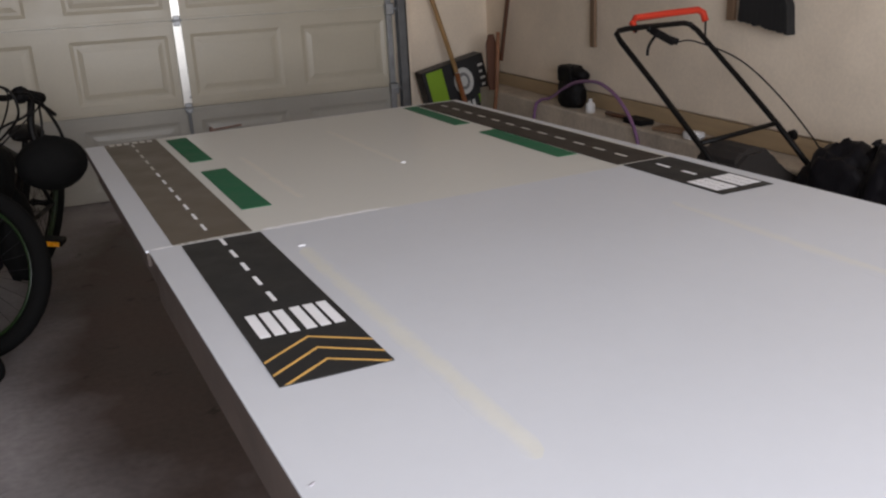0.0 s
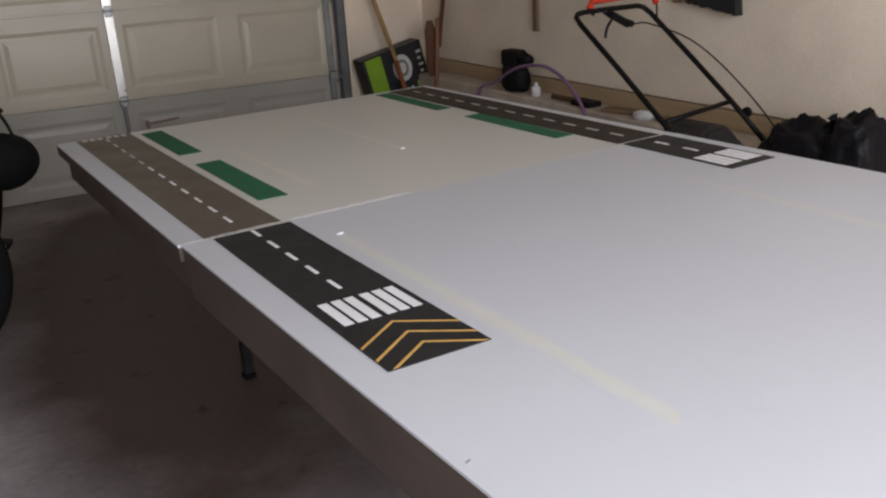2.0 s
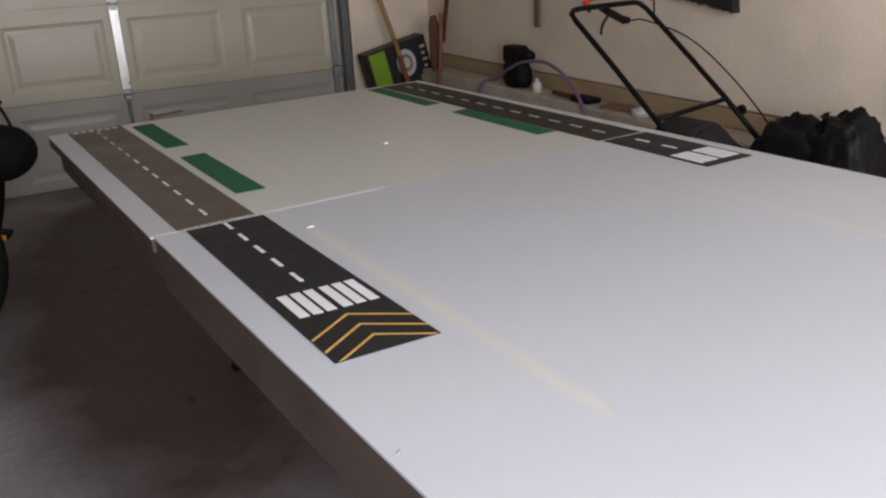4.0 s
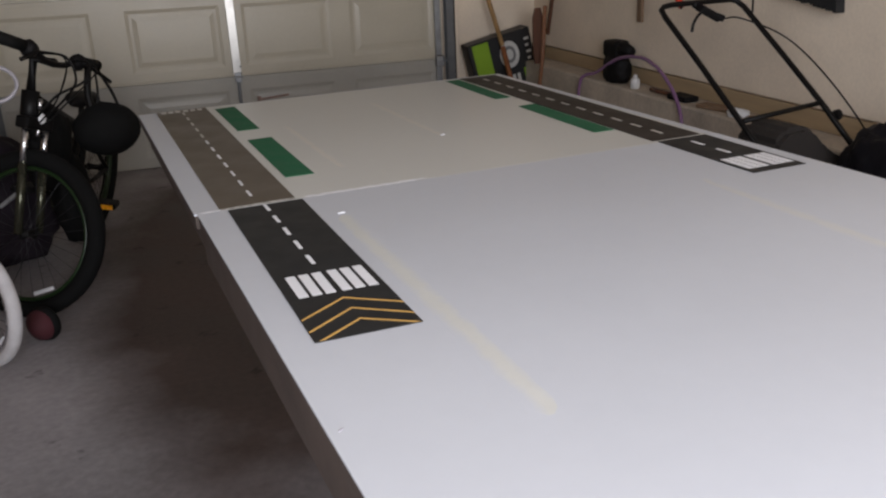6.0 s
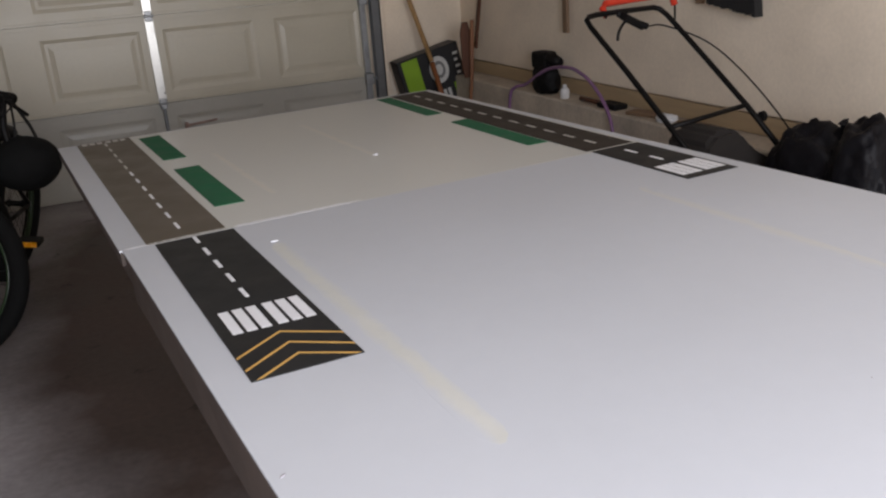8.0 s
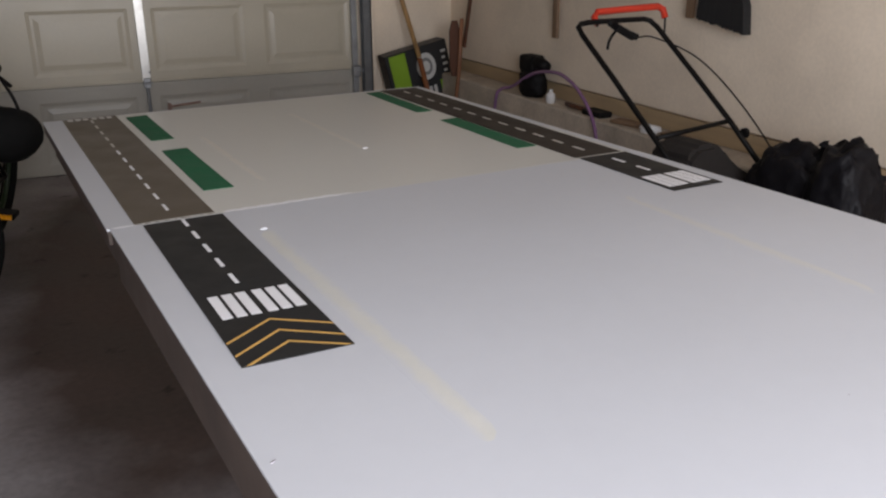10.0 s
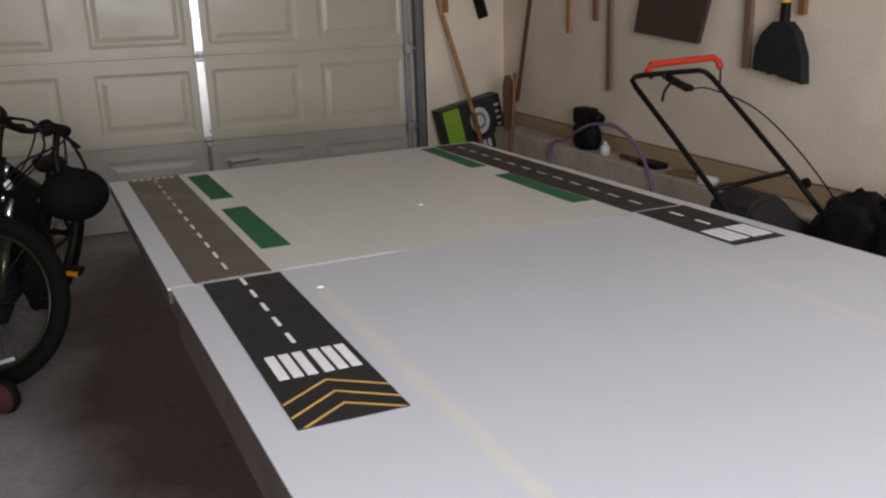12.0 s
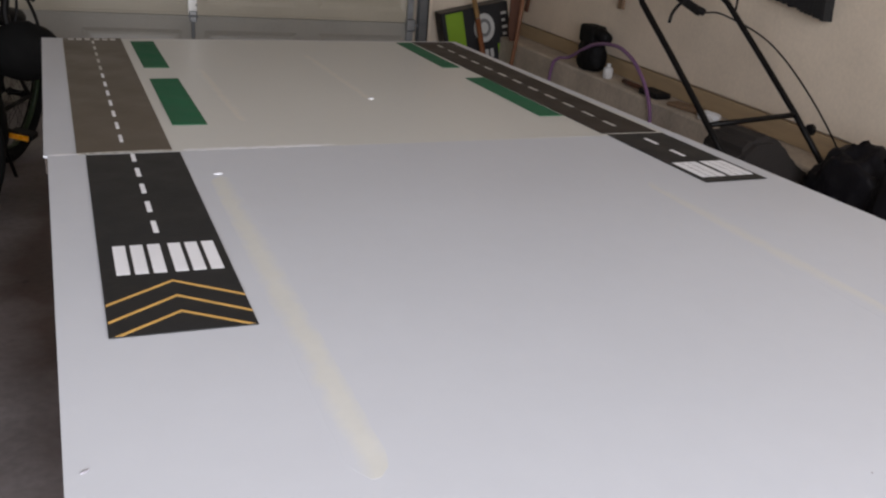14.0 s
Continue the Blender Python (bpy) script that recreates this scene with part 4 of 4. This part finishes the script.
def side_wall_tools():
    hung("wooden_rod", 4.56, 0.655, 1.90, 0.034, M_HANDLE_DARK, "dark brown wooden rod hung slanting on the wall", "wooden rod", lean=17)
    d = thing("shears", 2.298, Y_F - 0.03, 1.24, "dark garden shears hung on the front wall", "shears", "hung tools", ry=-16)
    part("blade", box(-0.03, -0.012, 0.0, 0.05, 0.012, 0.24, bevel=0.006), M_BLACK, d)
    part("grip", box(-0.035, -0.014, 0.241, 0.0, 0.014, 0.52, bevel=0.008), M_BLACK, d)
    part("hook", tube([(-0.02, 0.03, 0.5), (-0.02, -0.03, 0.5), (-0.02, -0.035, 0.53)], 0.004, 8), M_STEEL, d)
    d = thing("ash_pole", 2.012, Y_F - 0.03, 1.29, "short ash wood pole hung on the front wall", "pole", "hung tools")
    part("shaft", tube([(0, 0, 0), (0, 0, 0.5)], 0.02), M_HANDLE, d, smooth=True)
    part("hook", tube([(0, 0.03, 0.46), (0, -0.03, 0.46), (0, -0.035, 0.49)], 0.004, 8), M_STEEL, d)
    hung("wooden_pole", 3.798, 1.150, 1.75, 0.046, M_HANDLE, "short ash wooden pole hung on the wall", "pole")
    hung("wooden_pole", 3.478, 1.230, 1.75, 0.046, M_HANDLE_RED, "short reddish wooden pole hung on the wall", "pole")
    hung("timber_stake", 3.316, 0.831, 1.80, 0.050, M_PLANK, "long brown timber stake hung on the wall", "stake")
    hung("timber_stake", 2.138, 1.029, 1.80, 0.049, M_PLANK, "brown timber stake hung beside the broom", "stake")
    hung("wooden_pole", 1.810, 1.268, 1.75, 0.040, M_HANDLE_RED, "short reddish wooden pole hung on the wall", "pole")
    # shovel blade hanging
    s = thing("shovel", X_R - 0.05, 2.729, 1.13, "dark brown flat shovel hung on the wall", "shovel")
    bm = prism([(-0.263, 0.0), (0.294, 0.045), (0.235, 0.27), (-0.353, 0.27)], -0.011, 0.011)
    bmesh.ops.transform(bm, matrix=Matrix(((0, 0, 1, 0), (1, 0, 0, 0), (0, 1, 0, 0), (0, 0, 0, 1))), verts=bm.verts[:])
    part("blade", bm, M_BROWN, s)
    part("handle", tube([(0, 0, 0.25), (0, 0, 0.66)], 0.017), M_HANDLE, s, smooth=True)
    part("hook", tube([(0.05, 0, 0.63), (-0.03, 0, 0.63), (-0.035, 0, 0.67)], 0.004, 8), M_STEEL, s)
    # broom, head down
    b = thing("broom", X_R - 0.06, 1.888, 0.987, "black angled broom with a yellow ferrule on the wall", "broom")
    rnd = random.Random(4)
    low = [(-0.157 + 0.305 * i / 70, 0.009 + 0.046 * i / 70 + rnd.uniform(-0.010, 0.006)) for i in range(71)]
    bm = prism(low + [(0.139, 0.143), (0.106, 0.202), (0.037, 0.255), (-0.046, 0.255), (-0.097, 0.211), (-0.143, 0.117)], -0.022, 0.022)
    bmesh.ops.transform(bm, matrix=Matrix(((0, 0, 1, 0), (1, 0, 0, 0), (0, 1, 0, 0), (0, 0, 0, 1))), verts=bm.verts[:])
    part("bristles", bm, M_BRISTLE, b, "black plastic bristles")
    part("ferrule", tube([(0, -0.01, 0.25), (0, -0.011, 0.333)], 0.022), M_BLACK, b)
    part("collar", tube([(0, -0.011, 0.334), (0, -0.013, 0.405)], 0.020), M_YELLOW, b, "bright yellow collar")
    part("stick", tube([(0, -0.013, 0.406), (0, -0.018, 0.86)], 0.011), M_YELLOW, b, smooth=True)
    part("hook", tube([(0.06, -0.018, 0.81), (-0.02, -0.018, 0.81), (-0.024, -0.018, 0.84)], 0.004, 8), M_STEEL, b)


front_corner()
side_wall_tools()


# ---- bicycles beside the table ----
def wheel(parent, x, R, tyre, tyre_mat, rim_mat, spokes=28, label="", turn=Matrix()):
    """An upright wheel in the x-z plane at x, resting on z = 0; turn is the steering of a front wheel."""
    m = turn @ Matrix.Translation((x, 0, R))
    w = part("wheel", ring(R - tyre, tyre, 48, 10, m=m), tyre_mat, parent, label, smooth=True)
    part("rim", ring(R - 2 * tyre - 0.006, 0.009, 48, 8, m=m, flat=1.5), rim_mat, w, smooth=True)
    bm = bmesh.new()
    rr = R - 2 * tyre - 0.008
    for k in range(spokes):
        a = k * math.tau / spokes
        b = a + (0.35 if k % 2 else -0.35)
        s = 0.028 if k % 4 < 2 else -0.028
        p = m @ Vector((0.02 * math.cos(b), s, 0.02 * math.sin(b)))
        q = m @ Vector((rr * math.cos(a), 0, rr * math.sin(a)))
        tube([p, q], 0.0011, 4, bm=bm)
    part("spokes", bm, M_LEG, w)
    part("hub", spun([(0.006, -0.05), (0.022, -0.032), (0.014, -0.02), (0.014, 0.02), (0.022, 0.032), (0.006, 0.05)], 14, m=m @ pose(0, 0, 0, 90, 0, 0)), M_BLACK, w)
    for a, out in ((-38, 0.91), (124, 0.62)):
        bm = box(-0.046, -0.006, -0.008, 0.046, 0.006, 0.008, bevel=0.003, m=m @ pose(0, 0, 0, 0, a, 0) @ Matrix.Translation((0, 0, -rr * out)))
        part("spoke_reflector", bm, M_SEAM if a < 90 else M_GREY, w, "clear spoke reflector" if a < 90 else "dull spoke reflector")
    return m


def bicycle(name, x, y, yaw, lean, R, frame_mat, tyre_mat, rim_mat, label, steer=0.0, tyre=0.026, scale=1.0, bar_z=1.0, bar_w=0.60, fork_mat=None, saddle_z=0.86, rise=0.05, caster=0.0):
    """Local +x is forward, the front wheel's contact is the origin, lean in degrees to the rider's left."""
    b = thing(name, x, y, 0.0, label, "bicycle", "parked bicycles", rz=yaw, rx=-lean)
    k = scale
    ax_r = Vector((-1.04 * k, 0, R))
    bb = Vector((-0.62 * k, 0, R - 0.03))
    slope = math.tan(radians(caster))
    if fork_mat:                                   # a suspension fork in line with the head tube
        head_lo, head_hi = Vector((-0.04 - 0.40 * slope, 0, R + 0.40)), Vector((-0.04 - 0.53 * slope, 0, R + 0.53))
    else:
        head_lo, head_hi = Vector((-0.165 * k, 0, R + 0.335 * k)), Vector((-0.215 * k, 0, R + 0.475 * k))
    pivot = Vector((-0.04, 0, R))
    S = Matrix.Translation(pivot) @ Matrix.Rotation(radians(steer), 4, Vector((-slope, 0, 1)).normalized()) @ Matrix.Translation(-pivot)
    seat = Vector((-0.80 * k, 0, saddle_z - 0.14))
    wheel(b, 0.0, R, tyre, tyre_mat, rim_mat, turn=S)
    wheel(b, -1.04 * k, R, tyre, tyre_mat, rim_mat)
    fat = 1.45 if fork_mat else 1.0
    bm = tube([head_hi - Vector((0, 0, 0.03)), seat], 0.019 * k * fat)
    tube([head_lo + Vector((0, 0, 0.03)), bb], 0.022 * k * fat, bm=bm)
    tube([bb, seat + Vector((-0.02, 0, 0.06))], 0.017 * k, bm=bm)
    tube([head_lo, head_hi], 0.024 * k * fat, bm=bm)
    for s in (-1, 1):
        tube([bb + Vector((0, 0.02 * s, 0)), ax_r + Vector((0, 0.06 * s, 0))], 0.010 * k, bm=bm)
        tube([seat + Vector((0, 0.015 * s, 0)), ax_r + Vector((0, 0.06 * s, 0))], 0.009 * k, bm=bm)
    part("frame", bm, frame_mat, b, smooth=True)
    for s in (-1, 1):
        low, mid, top = Vector((0, 0.061 * s, R)), Vector((-0.090 * k, 0.061 * s, R + 0.20 * k)), Vector((-0.140 * k, 0.061 * s, R + 0.345 * k))
        if fork_mat:
            mid, top = (Vector((-0.005 - h * slope, 0.058 * s, R + h)) for h in (0.265, 0.405))
        bm = tube([S @ low, S @ mid], 0.017)
        leg = part("fork_leg", bm, M_FORKLOW if fork_mat else frame_mat, b, smooth=True)
        part("stanchion", tube([S @ mid, S @ top], 0.0135), fork_mat or frame_mat, leg, "polished chrome stanchion" if fork_mat else "", smooth=True)
    bm = box(-0.03, -0.078, -0.025, 0.03, 0.078, 0.025, bevel=0.012, seg=2, m=S @ pose(top.x - 0.008, 0, top.z + 0.012, 0, -12, 0))
    part("fork_crown", bm, frame_mat, b)
    if fork_mat:
        bm = spun([(0.004, -0.008), (0.019, -0.007), (0.021, 0.0), (0.017, 0.006), (0.004, 0.010)], 20, m=S @ pose(0.022 - 0.445 * slope, 0, R + 0.445, 0, 74, 0))
        part("front_reflector", bm, M_SEAM, b, "round white front reflector")
        for h0, h1 in ((0.372, 0.410), (0.475, 0.515)):
            part("reflector_bracket", tube([S @ Vector((0.008 - h * slope, 0, R + h)) for h in (h0, h1)], 0.008, 12), M_CHROME, b, "polished reflector bracket", smooth=True)
        x_c = -0.04 - 0.66 * slope + 0.10
        stem_top, clamp = S @ Vector((-0.04 - 0.65 * slope, 0, R + 0.65)), S @ Vector((x_c, 0, bar_z - rise))
        bar = [(x_c - 0.03, -bar_w / 2, bar_z), (x_c - 0.015, -bar_w / 4, bar_z - 0.004), (x_c, -0.05, bar_z - rise), (x_c, 0.05, bar_z - rise), (x_c - 0.015, bar_w / 4, bar_z - 0.004), (x_c - 0.03, bar_w / 2, bar_z)]
    else:
        stem_top, clamp = S @ Vector((-0.255 * k, 0, bar_z - rise - 0.02)), S @ Vector((-0.20 * k, 0, bar_z - rise))
        bar = [(x_b * k, y_b * bar_w, bar_z - r_b * rise) for x_b, y_b, r_b in ((-0.245, -0.5, 0), (-0.235, -0.25, 0), (-0.20, -0.11, 1), (-0.20, 0.11, 1), (-0.235, 0.25, 0), (-0.245, 0.5, 0))]
    if fork_mat:
        for y0, y1, out in ((-0.10, 0.02, 0.14), (0.09, -0.02, 0.12)):
            run = [(x_c, y0, bar_z - 0.01), (x_c + out * 0.7, y0 * 0.8, bar_z + 0.01), (x_c + out, (y0 + y1) / 2, bar_z - 0.06), (x_c + out * 0.55, y1, bar_z - 0.15), (head_lo.x + 0.03, y1, head_lo.z + 0.02)]
            part("shift_cable", tube(arc([S @ Vector(p) for p in run]), 0.005, 6), M_BLACK, b, smooth=True)
    part("stem", tube([head_hi, stem_top, clamp], 0.019), M_BLACK, b, smooth=True)
    bar = [S @ Vector(p) for p in bar]
    part("handlebar", tube(arc(bar, 5), 0.0125), M_BLACK if fork_mat else M_CHROME, b, smooth=True)
    for s, (p, q) in ((-1, (bar[0], bar[1])), (1, (bar[5], bar[4]))):
        part("grip", tube([p, p + 0.12 * (q - p).normalized()], 0.023), M_RUBBER if fork_mat else M_PINK, b, smooth=True)
        if fork_mat:
            c0 = p + 0.128 * (q - p).normalized()
            bm = tube([c0, c0 + 0.02 * (q - p).normalized() - Vector((0, 0, 0.004)), c0 + 0.055 * (q - p).normalized()], 0.024, 10, taper=[0.026, 0.036, 0.020])
            part("shifter", bm, M_PLASTIC, b, smooth=True)
        lv = p + 0.15 * (q - p).normalized()
        fw = S.to_3x3() @ Vector((1, 0, 0))
        reach = 0.185 if fork_mat and s > 0 else 0.09
        bm = tube(arc([lv, lv + 0.035 * fw, lv + 0.05 * fw + 0.5 * reach * (p - q).normalized() - Vector((0, 0, 0.025)), lv + 0.045 * fw + reach * (p - q).normalized() - Vector((0, 0, 0.05))]), 0.008)
        part("brake_lever", bm, M_BLACK, b, smooth=True)
        part("brake_cable", tube(arc([lv + 0.03 * fw, lv + 0.13 * fw + Vector((0, -0.03 * s, 0.0)), S @ Vector((-0.05 * k, 0.03 * s, bar_z - 0.17)), S @ Vector((-0.13 * k, 0.02 * s, R + 0.36 * k))]), 0.0035, 6), M_BLACK, b, smooth=True)
    bm = blob(0.135 * k, 0.075 * k, 0.032, 4, 0.05, 2, 3, False)
    for v in bm.verts:
        v.co.y *= 1.0 - 0.6 * max(0, v.co.x) / (0.135 * k)
    part("saddle", bm, M_PLASTIC, b, smooth=True).location = (-0.83 * k, 0, saddle_z)
    part("seat_post", tube([seat + Vector((-0.02, 0, 0.05)), (-0.83 * k, 0, saddle_z - 0.02)], 0.013), M_BLACK, b, smooth=True)
    part("chainring", spun([(0.01, -0.004), (0.085 * k, -0.003), (0.085 * k, 0.003), (0.01, 0.004)], 28, m=Matrix.Translation(bb + Vector((0, -0.045, 0))) @ pose(0, 0, 0, 90, 0, 0)), M_FORKLOW, b)
    for s in (-1, 1):
        e = bb + Vector((-0.145 * s * k, 0.097 * s, -0.070 * s * k))
        part("crank", tube([bb + Vector((0, 0.06 * s, 0)), e], 0.010), M_PLASTIC, b, smooth=True)
        pd = part("pedal", box(-0.045, -0.05, -0.014, 0.045, 0.05, 0.014, bevel=0.005, m=Matrix.Translation(e + Vector((0, 0.035 * s, 0)))), M_PLASTIC, b)
        if s < 0:
            continue
        part("pedal_reflector", box(0.0455, -0.040, -0.0115, 0.0515, 0.040, 0.0115, m=Matrix.Translation(e + Vector((0, 0.035 * s, 0)))), M_ORANGE, pd, "orange pedal reflector")
    if lean > 0:
        part("kickstand", tube([bb + Vector((-0.08, 0.04, -0.02)), Vector((bb.x - 0.14, 0.12, 0.012 + 0.12 * math.tan(radians(lean))))], 0.008), M_BLACK, b, smooth=True)
    return b


black_bike = bicycle("bicycle", -0.929, 2.409, -104.0, 10.0, 0.335, M_BLACK, M_RUBBER, M_RIMGREEN, "black bicycle with a green rimmed front wheel and chrome fork", bar_z=1.036, bar_w=0.590, rise=0.034, saddle_z=0.72, fork_mat=M_CHROME, steer=71.0, caster=16.06, tyre=0.0345)
kid = bicycle("bicycle", -0.980, 1.920, -48.8, 5.0, 0.229, M_PINK, M_WHITETYRE, M_CHROME, "small purple children's bicycle with white tyres", bar_z=0.81, bar_w=0.46, scale=0.69, saddle_z=0.61, tyre=0.024, rise=0.10)

inv_black = black_bike.matrix_basis.inverted()
# invented black lump that fills the dark space by the rear wheel
bm = blob(0.083, 0.152, 0.228, 12, 0.10, 2.2, 4)
bmesh.ops.transform(bm, matrix=inv_black @ Matrix.Translation((-0.700, 2.94, 0.117)), verts=bm.verts[:])
part("dark_filler_rear", bm, M_RUBBER, black_bike, "black filler lump added by the rear wheel", smooth=True)
# a second invented lump, darkening the gap inside the frame
bm = blob(0.200, 0.062, 0.165, 21, 0.10, 2.4, 4, False)
bmesh.ops.transform(bm, matrix=pose(-0.40, 0, 0.580, 0, 12, 0), verts=bm.verts[:])
part("dark_filler_frame", bm, M_RUBBER, black_bike, "black filler lump added inside the frame", smooth=True)


def helmet():
    h = thing("helmet", -0.492, 2.700, 0.536, "rounded black cycling helmet hung from the handlebar", "helmet", rz=4.2)
    bm = blob(0.134, 0.115, 0.110, 6, 0.04, 2.0, 4, False)
    part("shell", bm, M_RUBBER, h, smooth=True).location = (0, 0, 0.110)
    for w, run in ((0.015, [(-0.045, 0.0, 0.195), (-0.050, 0.0, 0.27), (-0.030, 0.0, 0.372)]), (0.005, [(-0.022, -0.01, 0.205), (-0.010, 0.0, 0.27), (-0.005, 0.03, 0.365)]), (0.0065, [(0.062, -0.01, 0.195), (0.045, 0.02, 0.26), (0.008, 0.06, 0.345)])):
        part("strap", tube(arc(run), w, 8), M_BLACK, h, smooth=True)


helmet()

inv = kid.matrix_basis.inverted()
hoop = [inv @ Vector((-0.844 + 0.079 * math.cos(a), 2.443 + 0.02 * math.sin(a), 0.902 + 0.063 * math.sin(a))) for a in np.linspace(-2.0, 3.6, 20)]
part("cable_loop", tube(hoop + [inv @ Vector((-0.93, 2.40, 0.78)), inv @ Vector((-1.00, 2.28, 0.69)), inv @ Vector((-1.09, 2.10, 0.62))], 0.008, 8), M_CABLE, kid, "pale grey looped cable", smooth=True)
bm = tube(arc([inv @ Vector(p) for p in ((-0.872, 2.215, 0.800), (-0.882, 2.195, 0.762), (-0.902, 2.185, 0.705))]), 0.008, 8, taper=[0.011 - 0.0004 * i for i in range(13)])
streamer = part("streamer", bm, M_STREAMER, kid, "pale pink streamer hung from the grip", smooth=True)
part("end_cap", spun([(0.004, -0.022), (0.017, -0.018), (0.019, 0.0), (0.016, 0.018), (0.004, 0.024)], 14, m=inv @ Matrix.Translation((-0.866, 2.222, 0.818))), M_SEAM, streamer, "white end cap", smooth=True)


def dark_heap():
    # made-up sack shape, added to keep the background behind the bicycles dark
    b = thing("dark_filler_heap", -1.13, 3.13, 0.0, "large dark purple heap added to fill the dark space behind the bicycles", "bag", rz=12)
    part("body", blob(0.30, 0.19, 0.315, 31, 0.11, 2.1, 4, True, 0.75), M_DARKCLOTH, b, smooth=True)
    for s in (-1, 1):
        part("handle", tube(arc([(-0.11, 0.05 * s, 0.56), (-0.07, 0.06 * s, 0.66), (0.06, 0.06 * s, 0.66), (0.10, 0.05 * s, 0.56)]), 0.011, 8), M_DARKCLOTH, b, smooth=True)


dark_heap()


def small_wheel():
    w = thing("toy_wheel", -0.806, 2.046, 0.0, "small dull red toy wheel with a black tyre on the floor", "toy wheel", rz=-38)
    part("tyre", ring(0.052, 0.016, 28, 8, m=Matrix.Translation((0, 0.022, 0.068)), flat=1.4), M_RUBBER, w, smooth=True)
    part("hub", spun([(0.010, -0.046), (0.038, -0.043), (0.056, -0.030), (0.062, -0.010), (0.055, 0.012), (0.012, 0.040)], 20, m=pose(0, 0, 0.068, 90, 0, 0)), M_DARKRED, w, "dull red plastic hub", smooth=True)


small_wheel()


def bin_box():
    b = thing("storage_bin", 0, 0, 0.0, "cream plastic storage bin standing by the table end", "storage bin")
    b.matrix_basis = TABLE @ Matrix.Translation((0.86, -1.54, 0))
    bm = box(-0.42, -0.17, 0.0, 0.42, 0.17, 0.74, bevel=0.02, seg=2)
    part("tub", bm, M_BIN, b)
    part("lid", box(-0.44, -0.19, 0.741, 0.44, 0.19, 0.78, bevel=0.012, seg=2), M_BIN, b)


bin_box()
